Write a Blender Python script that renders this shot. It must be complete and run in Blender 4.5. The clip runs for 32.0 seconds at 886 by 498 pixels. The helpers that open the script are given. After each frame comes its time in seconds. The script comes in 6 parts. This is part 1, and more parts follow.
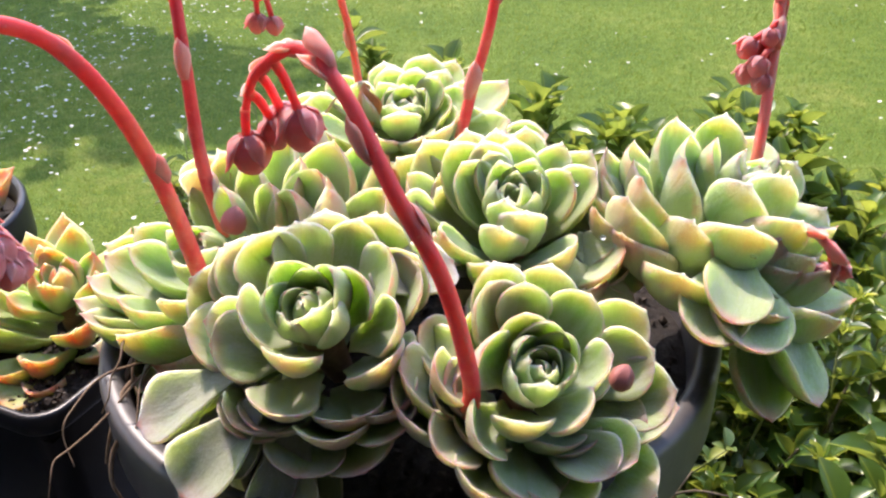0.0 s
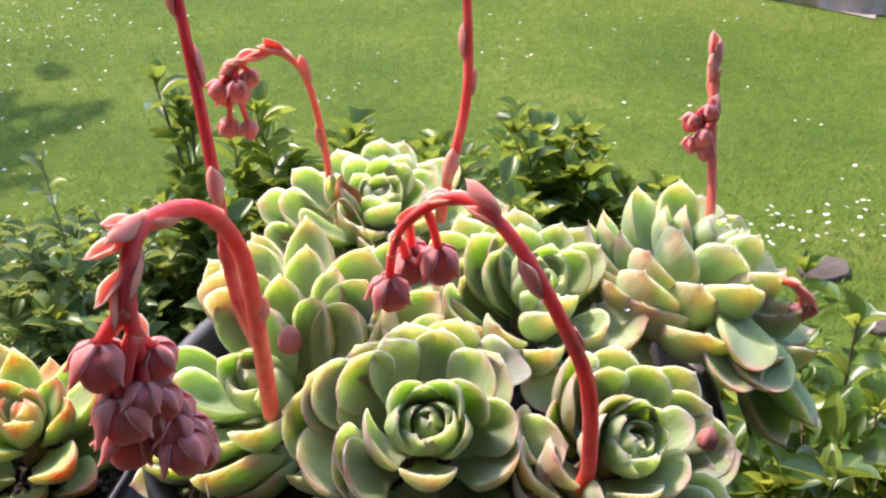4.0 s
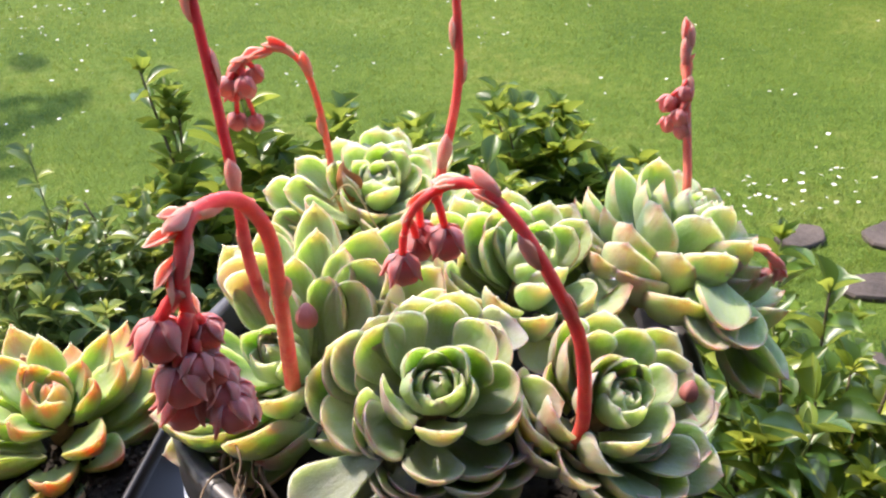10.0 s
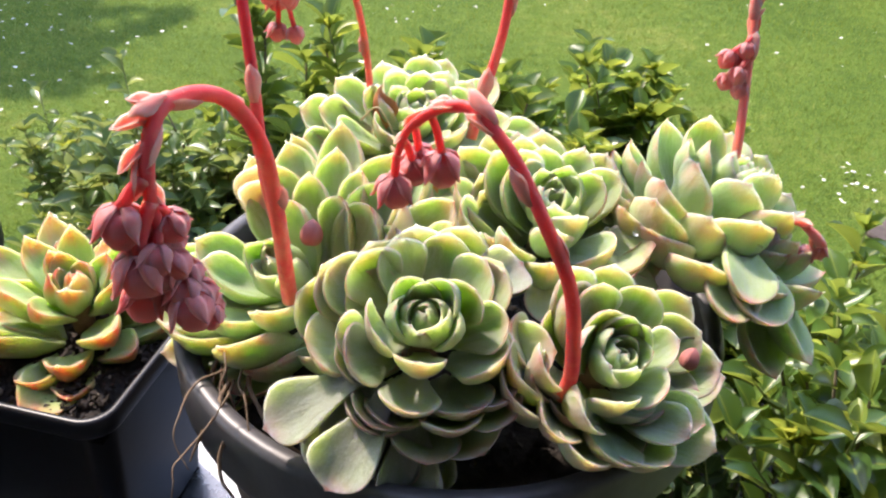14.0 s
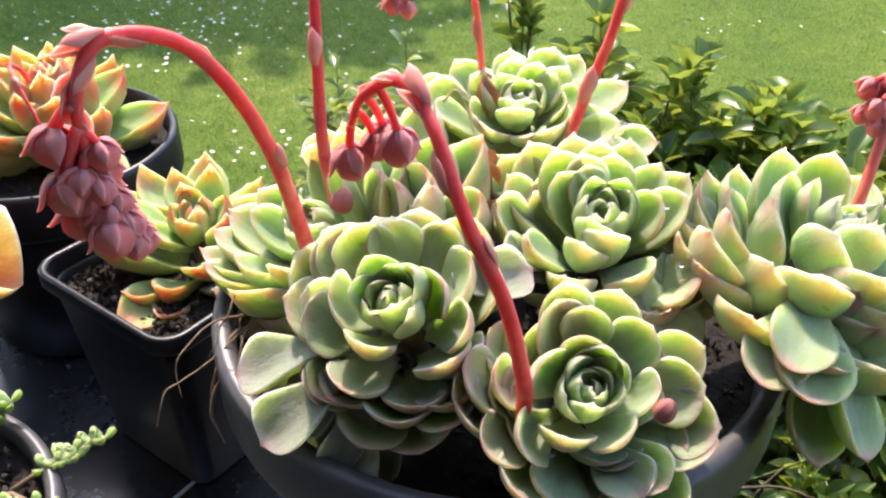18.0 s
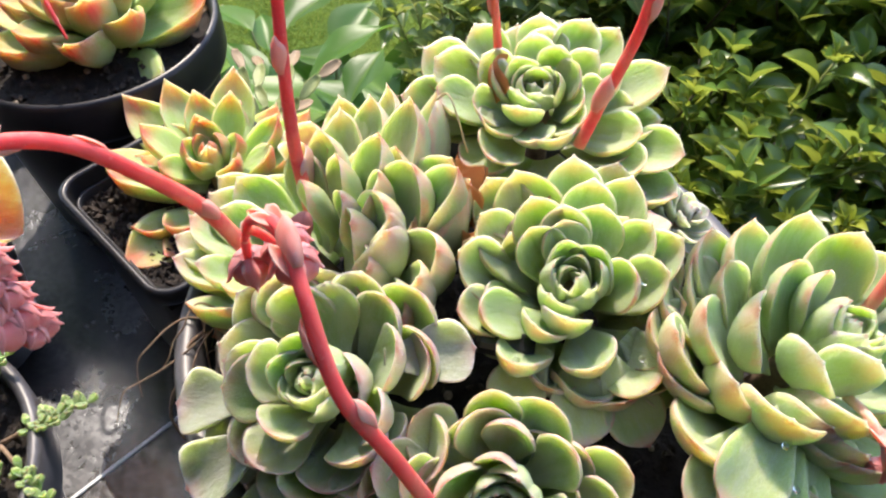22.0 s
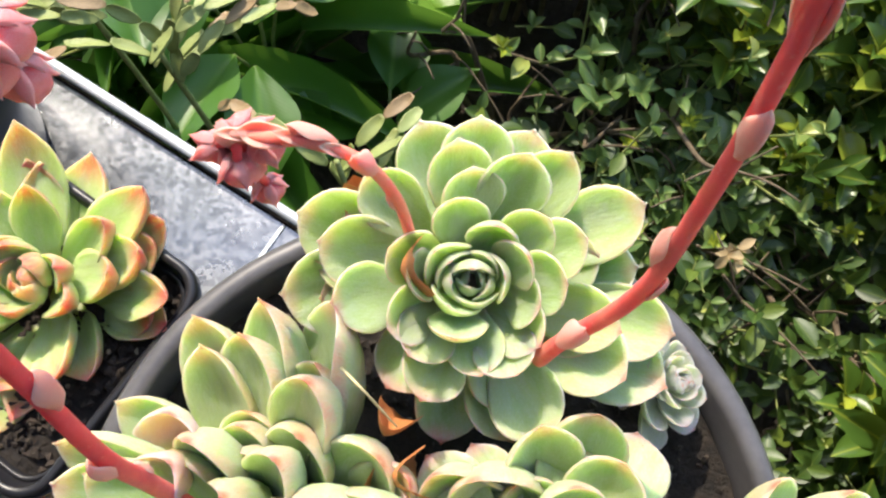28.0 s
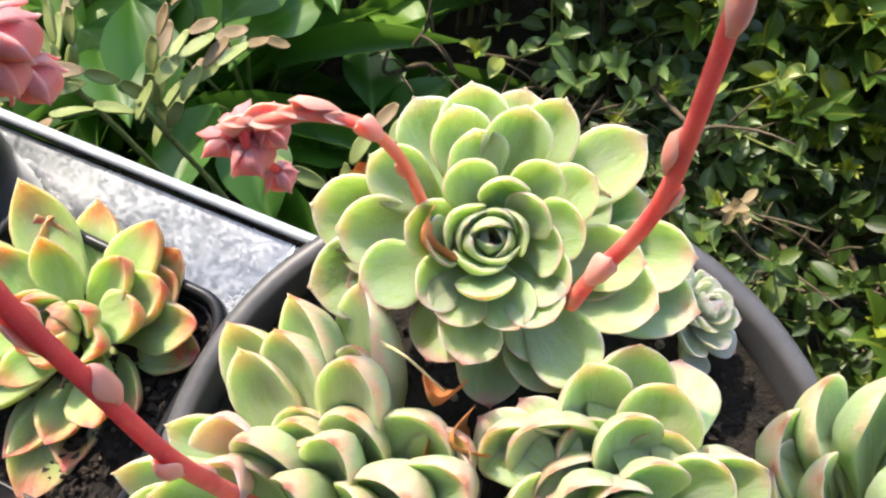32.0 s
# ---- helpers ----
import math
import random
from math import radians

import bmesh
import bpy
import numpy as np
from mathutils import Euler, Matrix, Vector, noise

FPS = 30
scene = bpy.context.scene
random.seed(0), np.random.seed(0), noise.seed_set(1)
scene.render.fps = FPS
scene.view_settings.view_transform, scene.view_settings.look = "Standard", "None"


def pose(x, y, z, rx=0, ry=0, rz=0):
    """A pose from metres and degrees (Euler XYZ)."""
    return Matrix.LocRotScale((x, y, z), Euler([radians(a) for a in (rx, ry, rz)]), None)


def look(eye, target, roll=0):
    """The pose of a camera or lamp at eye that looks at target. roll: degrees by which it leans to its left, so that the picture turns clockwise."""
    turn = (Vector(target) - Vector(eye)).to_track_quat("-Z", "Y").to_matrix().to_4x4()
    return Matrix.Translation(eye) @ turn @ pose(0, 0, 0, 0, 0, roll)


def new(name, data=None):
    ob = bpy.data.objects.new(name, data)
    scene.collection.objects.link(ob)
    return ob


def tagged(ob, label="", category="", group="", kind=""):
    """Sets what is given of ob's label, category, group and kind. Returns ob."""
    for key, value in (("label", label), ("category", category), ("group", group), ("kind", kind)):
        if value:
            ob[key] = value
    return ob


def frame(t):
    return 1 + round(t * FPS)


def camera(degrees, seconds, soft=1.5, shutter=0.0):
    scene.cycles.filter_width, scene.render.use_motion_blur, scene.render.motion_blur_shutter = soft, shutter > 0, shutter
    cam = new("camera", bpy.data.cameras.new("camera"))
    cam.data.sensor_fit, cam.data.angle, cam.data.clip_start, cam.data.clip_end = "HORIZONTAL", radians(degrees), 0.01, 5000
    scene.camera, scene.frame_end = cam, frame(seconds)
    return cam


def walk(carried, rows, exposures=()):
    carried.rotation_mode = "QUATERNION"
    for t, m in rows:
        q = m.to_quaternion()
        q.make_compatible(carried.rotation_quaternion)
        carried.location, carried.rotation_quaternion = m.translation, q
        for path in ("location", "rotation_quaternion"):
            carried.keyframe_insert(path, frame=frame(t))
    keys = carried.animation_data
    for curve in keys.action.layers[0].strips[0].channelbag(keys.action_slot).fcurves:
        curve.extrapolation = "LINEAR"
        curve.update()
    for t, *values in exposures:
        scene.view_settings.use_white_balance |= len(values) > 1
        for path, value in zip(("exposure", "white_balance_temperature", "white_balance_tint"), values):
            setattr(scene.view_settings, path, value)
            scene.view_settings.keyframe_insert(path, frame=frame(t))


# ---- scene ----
cam = camera(53.6, 32.0, 2.3)
METRES, EYE, TILT, LEAN, TURN = 1.3, 1.2, -30.15, 1.24, 0.0
START = (0.021, -0.367)
ROWS = [
    (0.0, 0.0, 0.0, 0.0, 0.0, 0.0, -0.0),
    (0.5, -0.0109, -0.0039, 0.0015, -2.67, -0.17, 1.23),
    (1.0, -0.023, -0.0037, 0.0009, -4.4, -0.82, 1.89),
    (1.5, -0.0349, -0.0003, 0.0055, -6.02, -0.88, 2.85),
    (2.0, -0.0474, 0.0068, 0.0091, -8.45, -0.6, 3.6),
    (2.5, -0.0559, 0.0047, 0.0188, -10.47, -0.35, 5.04),
    (5.0, -0.1257, -0.016, 0.0336, -18.02, 1.21, 6.53),
    (5.5, -0.1316, -0.0254, 0.0331, -18.43, 3.38, 6.4),
    (6.0, -0.1313, -0.0383, 0.0418, -18.03, 5.82, 7.32),
    (6.5, -0.1318, -0.0464, 0.0508, -17.31, 7.72, 8.43),
    (7.0, -0.1332, -0.0494, 0.051, -16.6, 7.86, 8.74),
    (7.5, -0.1311, -0.0478, 0.0532, -16.16, 6.92, 9.15),
    (8.0, -0.1299, -0.0345, 0.0486, -16.43, 4.57, 8.91),
    (8.5, -0.1272, -0.0234, 0.0453, -16.87, 2.11, 8.8),
    (9.0, -0.1206, -0.0219, 0.0421, -17.38, 0.15, 8.45),
    (9.5, -0.1153, -0.0265, 0.0366, -17.31, -0.98, 8.54),
    (10.0, -0.1129, -0.0323, 0.0362, -16.82, -1.65, 8.77),
    (10.5, -0.1264, -0.0211, 0.0566, -18.19, -2.48, 9.9),
    (11.0, -0.1392, -0.0023, 0.0632, -20.33, -4.48, 10.94),
    (11.5, -0.1347, 0.0048, 0.0697, -21.25, -6.47, 11.87),
    (12.0, -0.121, -0.0013, 0.0634, -18.89, -6.84, 9.88),
    (12.5, -0.1129, -0.0132, 0.0484, -16.3, -4.68, 7.45),
    (13.0, -0.1043, -0.0222, 0.035, -13.5, -4.14, 4.4),
    (13.5, -0.0902, -0.0272, 0.0272, -12.57, -4.03, 3.81),
    (14.0, -0.0843, -0.0292, 0.0262, -10.92, -4.28, 2.15),
    (14.5, -0.0773, -0.0317, 0.0255, -8.28, -4.21, 0.72),
    (16.5, -0.0211, -0.0276, 0.0195, 3.82, -4.1, -5.64),
    (17.0, -0.0103, -0.0218, 0.0223, 5.56, -4.84, -6.11),
    (17.5, 0.0036, -0.0172, 0.0262, 6.4, -5.08, -6.4),
    (18.0, 0.0163, -0.0194, 0.0253, 9.13, -5.06, -7.35),
    (18.5, 0.0364, -0.0176, 0.0288, 12.46, -4.88, -7.71),
    (19.0, 0.0545, -0.0161, 0.0318, 13.98, -5.6, -8.82),
    (19.5, 0.0692, -0.0238, 0.0392, 15.41, -5.97, -10.0),
    (20.0, 0.0764, -0.0199, 0.0472, 17.35, -8.1, -11.84),
    (20.5, 0.0684, 0.0016, 0.0707, 16.82, -12.72, -12.45),
    (21.0, 0.0691, 0.0142, 0.0932, 17.42, -15.71, -11.82),
    (21.5, 0.0609, 0.0257, 0.1079, 18.51, -18.85, -11.5),
    (22.0, 0.0508, 0.0338, 0.1213, 19.02, -21.3, -10.94),
    (22.5, 0.0471, 0.0503, 0.1312, 17.71, -24.13, -10.63),
    (23.0, 0.0375, 0.0523, 0.1433, 15.82, -26.39, -9.7),
    (23.5, 0.0151, 0.0544, 0.1606, 13.91, -27.24, -8.74),
    (24.0, 0.0037, 0.0693, 0.1758, 12.37, -29.33, -7.51),
    (24.5, 0.0018, 0.09, 0.1903, 11.15, -30.88, -6.76),
    (26.5, -0.0112, 0.1381, 0.2236, 9.26, -39.0, -6.03),
    (27.0, -0.0154, 0.1564, 0.2341, 9.23, -41.46, -6.52),
    (27.5, -0.0215, 0.1852, 0.2409, 9.11, -43.44, -6.84),
    (28.0, -0.0229, 0.2079, 0.2431, 8.08, -44.96, -7.12),
    (28.5, -0.0271, 0.2217, 0.2508, 7.9, -46.05, -7.12),
    (29.0, -0.0176, 0.2163, 0.2537, 8.25, -45.67, -6.36),
    (29.5, -0.0143, 0.2017, 0.2423, 8.69, -44.77, -6.39),
    (30.0, -0.0158, 0.1836, 0.2377, 8.34, -41.9, -6.34),
    (30.5, -0.0199, 0.1763, 0.2275, 6.44, -41.36, -3.4),
    (31.0, -0.0132, 0.1761, 0.23, 7.16, -42.25, -3.52),
    (31.5, -0.0168, 0.1797, 0.2295, 7.84, -42.02, -4.05),
    (32.0, -0.025, 0.1933, 0.2332, 1.25, -42.97, 0.44),
]
walk(cam, [(t, pose(*START, EYE, TILT, LEAN, TURN) @ pose(METRES * x, METRES * y, METRES * z, 90 + pitch, roll, yaw)) for t, x, y, z, yaw, pitch, roll in ROWS],
     [(0.0, 2.21, 6630, 22), (2.5, 2.17, 6630, 22), (5.0, 1.95, 6630, 17), (7.0, 2.11, 6630, 16), (12.5, 2.09, 6630, 17), (14.5, 2.21, 6630, 18), (17.0, 2.28, 6600, 18), (19.0, 2.24, 6600, 18), (20.5, 2.10, 6680, 17),
      (24.0, 2.13, 6780, 13), (28.0, 2.17, 6830, 10), (32.0, 2.15, 6830, 10)])

# ---- light ----
SUN_AZIMUTH, SUN_HEIGHT = -28.0, 50.0   # degrees from +y towards +x; above the horizon
world = bpy.data.worlds.new("sky")
scene.world = world
world.use_nodes = True
wn = world.node_tree.nodes
sky = wn.new("ShaderNodeTexSky")
sky.sky_type, sky.sun_disc = "NISHITA", False
sky.sun_elevation, sky.sun_rotation = radians(SUN_HEIGHT), radians(SUN_AZIMUTH)
world.node_tree.links.new(sky.outputs[0], wn["Background"].inputs[0])
wn["Background"].inputs[1].default_value = 0.15
sun = new("sun", bpy.data.lights.new("sun", "SUN"))
sun.data.energy, sun.data.angle, sun.data.color = 1.60, radians(0.6), (1.0, 0.91, 0.78)
az, el = radians(SUN_AZIMUTH), radians(SUN_HEIGHT)
sun.matrix_world = look((math.sin(az) * math.cos(el) * 20, math.cos(az) * math.cos(el) * 20, math.sin(el) * 20), (0, 0, 0))

# ---- helpers of this scene ----
def mesh_of(name, verts, faces, uvs=None, smooth=True, mats=(), slots=None):
    me = bpy.data.meshes.new(name)
    me.from_pydata([tuple(v) for v in verts], [], faces)
    if smooth:
        me.polygons.foreach_set("use_smooth", [True] * len(me.polygons))
    if uvs is not None:
        lay = me.uv_layers.new(name="UVMap")
        idx = np.empty(len(me.loops), dtype=np.int32)
        me.loops.foreach_get("vertex_index", idx)
        lay.data.foreach_set("uv", np.asarray(uvs, dtype=np.float32)[idx].ravel())
    for m in mats:
        me.materials.append(m)
    if slots is not None:
        me.polygons.foreach_set("material_index", slots)
    me.update()
    return me


def outward(me):
    """Turns all faces of a closed mesh outwards."""
    bm = bmesh.new()
    bm.from_mesh(me)
    bmesh.ops.recalc_face_normals(bm, faces=bm.faces[:])
    bm.to_mesh(me)
    bm.free()
    return me


def put(name, me, parent=None, m=None, label="", world_space=False):
    """Links a mesh as one object under a thing; m is local, or in the world."""
    ob = new(name, me)
    if parent is not None:
        ob.parent = parent
    m = m or Matrix()
    if world_space and parent is not None:
        up = Matrix()
        p = parent
        while p is not None:
            up = p.matrix_basis @ up
            p = p.parent
        m = up.inverted() @ m
    ob.matrix_basis = m
    if label:
        tagged(ob, label)
    return ob


def empty(name, m, label, category, group="", kind=""):
    ob = new(name)
    ob.empty_display_size = 0.02
    ob.matrix_basis = m
    return tagged(ob, label, category, group, kind)


def frame_z(origin, axis, spin=0.0):
    """A pose whose z points along axis and whose x lies nearest the world's x."""
    z = Vector(axis).normalized()
    x = (Vector((1, 0, 0)) - z * z.x).normalized()
    m = Matrix((x, z.cross(x), z)).transposed().to_4x4()
    return Matrix.Translation(origin) @ m @ Matrix.Rotation(radians(spin), 4, "Z")


def frame_x(origin, along, up=(0, 0, 1), size=(1, 1, 1)):
    """A pose whose x points along a way and whose z leans to up."""
    x = Vector(along).normalized()
    u = Vector(up)
    y = u.cross(x)
    if y.length < 1e-5:
        y = Vector((0, 1, 0)).cross(x)
    y.normalize()
    z = x.cross(y)
    m = Matrix((x * size[0], y * size[1], z * size[2])).transposed().to_4x4()
    return Matrix.Translation(origin) @ m


def spline(points, n):
    """Points along a smooth curve through the given ones."""
    p = np.array(points, float)
    p = np.vstack([2 * p[0] - p[1], p, 2 * p[-1] - p[-2]])
    out = []
    segs = len(p) - 3
    for k in range(n):
        s = k / (n - 1) * segs
        i = min(int(s), segs - 1)
        u = s - i
        a, b, c, d = p[i:i + 4]
        out.append(0.5 * ((2 * b) + (c - a) * u + (2 * a - 5 * b + 4 * c - d) * u ** 2 + (3 * b - a - 3 * c + d) * u ** 3))
    return np.array(out)


def tube_data(path, radii, sides=10, ridge=0.0):
    """Vertices, faces and uvs of a closed tube along a path."""
    path = np.asarray(path, float)
    n = len(path)
    radii = np.broadcast_to(radii, (n,)) if np.ndim(radii) == 0 else np.interp(np.linspace(0, 1, n), np.linspace(0, 1, len(radii)), radii)
    tang = np.gradient(path, axis=0)
    tang /= np.linalg.norm(tang, axis=1)[:, None]
    ref = np.array([0.31, 0.95, 0.05])
    u = np.cross(tang[0], ref)
    u /= np.linalg.norm(u)
    verts, uvs = [], []
    for k in range(n):
        u = u - tang[k] * (u @ tang[k])
        u /= np.linalg.norm(u)
        v = np.cross(tang[k], u)
        for j in range(sides):
            a = 2 * math.pi * j / sides
            r = radii[k] * (1 + ridge * math.sin(3 * a + k * 0.7))
            verts.append(path[k] + r * (math.cos(a) * u + math.sin(a) * v))
            uvs.append((k / (n - 1), j / sides))
    faces = [(k * sides + j, k * sides + (j + 1) % sides, (k + 1) * sides + (j + 1) % sides, (k + 1) * sides + j) for k in range(n - 1) for j in range(sides)]
    faces.append(tuple(range(sides))[::-1])
    faces.append(tuple((n - 1) * sides + j for j in range(sides)))
    return verts, faces, uvs


def tube(name, path, radii, material, sides=10, ridge=0.0):
    v, f, u = tube_data(path, radii, sides, ridge)
    return mesh_of(name, v, f, u, True, [material])


def lathe(name, profile, material, sides=72, smooth=True):
    """A turned mesh from (radius, height) pairs."""
    verts, faces = [], []
    for r, z in profile:
        for j in range(sides):
            a = 2 * math.pi * j / sides
            verts.append((r * math.cos(a), r * math.sin(a), z))
    for k in range(len(profile) - 1):
        for j in range(sides):
            faces.append((k * sides + j, k * sides + (j + 1) % sides, (k + 1) * sides + (j + 1) % sides, (k + 1) * sides + j))
    return mesh_of(name, verts, faces, None, smooth, [material])


def box_mesh(name, size, material, bevel=0.0, segments=1):
    bm = bmesh.new()
    bmesh.ops.create_cube(bm, size=1.0)
    bmesh.ops.scale(bm, vec=size, verts=bm.verts)
    if bevel:
        bmesh.ops.bevel(bm, geom=bm.edges[:], offset=bevel, segments=segments, affect="EDGES", profile=0.5)
    me = bpy.data.meshes.new(name)
    bm.to_mesh(me)
    bm.free()
    me.materials.append(material)
    return me


# ---- materials ----
class Nodes:
    """A short way to write a node material."""

    def __init__(self, name):
        self.mat = bpy.data.materials.new(name)
        self.mat.use_nodes = True
        self.tree = self.mat.node_tree
        self.bsdf = self.tree.nodes["Principled BSDF"]

    def add(self, kind, **values):
        n = self.tree.nodes.new(kind)
        for key, value in values.items():
            if key in n.inputs:
                n.inputs[key].default_value = value
        return n

    def link(self, a, b):
        self.tree.links.new(a, b)

    def coords(self, which="Object"):
        return self.add("ShaderNodeTexCoord").outputs[which]

    def noise(self, scale, detail=4.0, rough=0.55, vec=None):
        n = self.add("ShaderNodeTexNoise", Scale=scale, Detail=detail, Roughness=rough)
        self.link(vec if vec is not None else self.coords(), n.inputs["Vector"])
        return n.outputs["Fac"]

    def ramp(self, fac, stops):
        n = self.add("ShaderNodeValToRGB")
        e = n.color_ramp.elements
        while len(e) < len(stops):
            e.new(0.5)
        for k, (p, c) in enumerate(stops):
            e[k].position = p
            e[k].color = (*c, 1) if len(c) == 3 else c
        self.link(fac, n.inputs[0])
        return n.outputs[0]

    def math(self, op, a, b=None, clamp=False):
        n = self.add("ShaderNodeMath")
        n.operation, n.use_clamp = op, clamp
        for k, v in enumerate((a, b)):
            if v is None:
                continue
            if isinstance(v, (int, float)):
                n.inputs[k].default_value = v
            else:
                self.link(v, n.inputs[k])
        return n.outputs[0]

    def smooth(self, v, lo, hi):
        n = self.add("ShaderNodeMapRange")
        n.interpolation_type = "SMOOTHSTEP"
        n.inputs[1].default_value, n.inputs[2].default_value = lo, hi
        self.link(v, n.inputs[0])
        return n.outputs[0]

    def mix(self, fac, a, b, blend="MIX"):
        n = self.add("ShaderNodeMix")
        n.data_type, n.blend_type = "RGBA", blend
        for k, v in ((0, fac), (6, a), (7, b)):
            if isinstance(v, (int, float)):
                n.inputs[k].default_value = v
            elif isinstance(v, tuple):
                n.inputs[k].default_value = (*v, 1)
            else:
                self.link(v, n.inputs[k])
        return n.outputs[2]

    def bump(self, height, strength=0.3, distance=0.002):
        n = self.add("ShaderNodeBump", Strength=strength, Distance=distance)
        self.link(height, n.inputs["Height"])
        self.link(n.outputs[0], self.bsdf.inputs["Normal"])

    def base(self, v):
        if isinstance(v, tuple):
            self.bsdf.inputs["Base Color"].default_value = (*v, 1)
        else:
            self.link(v, self.bsdf.inputs["Base Color"])

    def set(self, **values):
        for key, v in values.items():
            sock = self.bsdf.inputs[key.replace("_", " ")]
            if isinstance(v, (int, float)):
                sock.default_value = v
            elif isinstance(v, tuple):
                sock.default_value = v
            else:
                self.link(v, sock)
        return self


def succulent_material(name, deep, light, glaucous, blush, blush_amount, under_tint, spots, cream=(0.76, 0.54, 0.46), tip_blush=0.0, tip_from=0.74, dust=0.22):
    """Waxy leaf: greens that drift over the leaf, a creamy margin that blushes, a red point, a few corky marks."""
    n = Nodes(name)
    uv = n.add("ShaderNodeUVMap").outputs[0]
    sep = n.add("ShaderNodeSeparateXYZ")
    n.link(uv, sep.inputs[0])
    along, across = sep.outputs[0], sep.outputs[1]
    below = n.add("ShaderNodeAttribute")
    below.attribute_name = "under"
    under = below.outputs["Fac"]
    info = n.add("ShaderNodeObjectInfo")
    rnd = info.outputs["Random"]
    oc = n.coords()
    off = n.add("ShaderNodeVectorMath")
    off.operation = "ADD"
    n.link(oc, off.inputs[0])
    shift = n.add("ShaderNodeVectorMath")
    shift.operation = "SCALE"
    n.link(info.outputs["Location"], shift.inputs[0])
    shift.inputs[3].default_value = 60.0
    n.link(shift.outputs[0], off.inputs[1])
    vec = off.outputs[0]
    big = n.noise(1.5, 3, 0.5, vec)
    mid = n.noise(5.0, 4, 0.6, vec)
    fine = n.noise(34.0, 4, 0.6, vec)
    green = n.mix(n.smooth(n.math("ADD", n.math("MULTIPLY", big, 0.6), n.math("MULTIPLY", rnd, 0.4)), 0.3, 0.7), deep, light)
    # the bloom of wax, rubbed off in places
    wax = n.smooth(n.math("ADD", n.math("MULTIPLY", mid, 0.5), n.math("MULTIPLY", big, 0.5)), 0.36, 0.62)
    green = n.mix(n.math("MULTIPLY", wax, 0.55), green, glaucous)
    upper = n.smooth(along, 0.25, 0.95)
    green = n.mix(n.math("MULTIPLY", n.math("MULTIPLY", under, upper), dust), green, under_tint)
    edge = n.math("ABSOLUTE", n.math("SUBTRACT", n.math("MULTIPLY", across, 2.0), 1.0))
    edge = n.math("ADD", edge, n.math("MULTIPLY", n.math("SUBTRACT", mid, 0.5), 0.25))
    top = n.smooth(along, 0.84, 0.98)
    margin = n.math("MAXIMUM", n.math("MULTIPLY", n.smooth(edge, 0.88, 1.02), n.smooth(along, 0.40, 0.86)), n.math("MULTIPLY", top, 0.8))
    col = n.mix(n.math("MULTIPLY", margin, 0.45), green, cream)
    patch = n.smooth(n.noise(2.6, 3, 0.55, vec), 0.40, 0.68)
    red = n.math("MULTIPLY", margin, n.math("ADD", n.math("MULTIPLY", patch, 0.6), n.math("MULTIPLY", rnd, 0.4)))
    red = n.math("MULTIPLY", red, blush_amount, True)
    if tip_blush:
        flush = n.math("MULTIPLY", n.smooth(along, tip_from, 0.99), n.math("ADD", n.math("MULTIPLY", patch, 0.45), 0.55))
        red = n.math("MAXIMUM", red, n.math("MULTIPLY", flush, tip_blush))
    col = n.mix(red, col, blush)
    mucro = n.smooth(along, 0.950, 0.985)
    col = n.mix(n.math("MULTIPLY", mucro, 0.8), col, (0.45, 0.06, 0.035))
    # small corky flecks, most of them near the margin
    vor = n.add("ShaderNodeTexVoronoi", Scale=9.0)
    n.link(vec, vor.inputs["Vector"])
    dist = n.math("ADD", vor.outputs["Distance"], n.math("MULTIPLY", fine, 0.06))
    vr = n.add("ShaderNodeSeparateXYZ")
    n.link(vor.outputs["Color"], vr.inputs[0])
    few = n.math("GREATER_THAN", vr.outputs[0], 1.0 - spots)
    few = n.math("MULTIPLY", few, n.math("ADD", n.math("MULTIPLY", margin, 0.85), 0.15))
    spot = n.math("MULTIPLY", n.math("SUBTRACT", 1.0, n.smooth(dist, 0.10, 0.17)), few)
    ring = n.math("MULTIPLY", n.math("SUBTRACT", 1.0, n.smooth(dist, 0.05, 0.08)), few)
    col = n.mix(n.math("MULTIPLY", spot, 0.75), col, (0.42, 0.07, 0.03))
    col = n.mix(n.math("MULTIPLY", ring, 0.6), col, (0.50, 0.40, 0.24))
    col = n.mix(n.math("MULTIPLY", n.smooth(fine, 0.45, 0.75), 0.20), col, (0.70, 0.76, 0.66))
    n.base(col)
    n.set(Roughness=n.math("ADD", n.math("MULTIPLY", mid, 0.30), 0.36), Specular_IOR_Level=0.32)
    n.set(Subsurface_Weight=0.9, Subsurface_Radius=(0.85, 1.0, 0.46), Subsurface_Scale=0.015)
    n.set(Sheen_Weight=0.04, Sheen_Roughness=0.45, Sheen_Tint=(0.85, 0.95, 1.0, 1.0))
    n.bump(n.math("ADD", n.math("MULTIPLY", fine, 0.35), n.math("ADD", big, n.math("MULTIPLY", mid, 0.8))), 0.30, 0.02)
    return n.mat


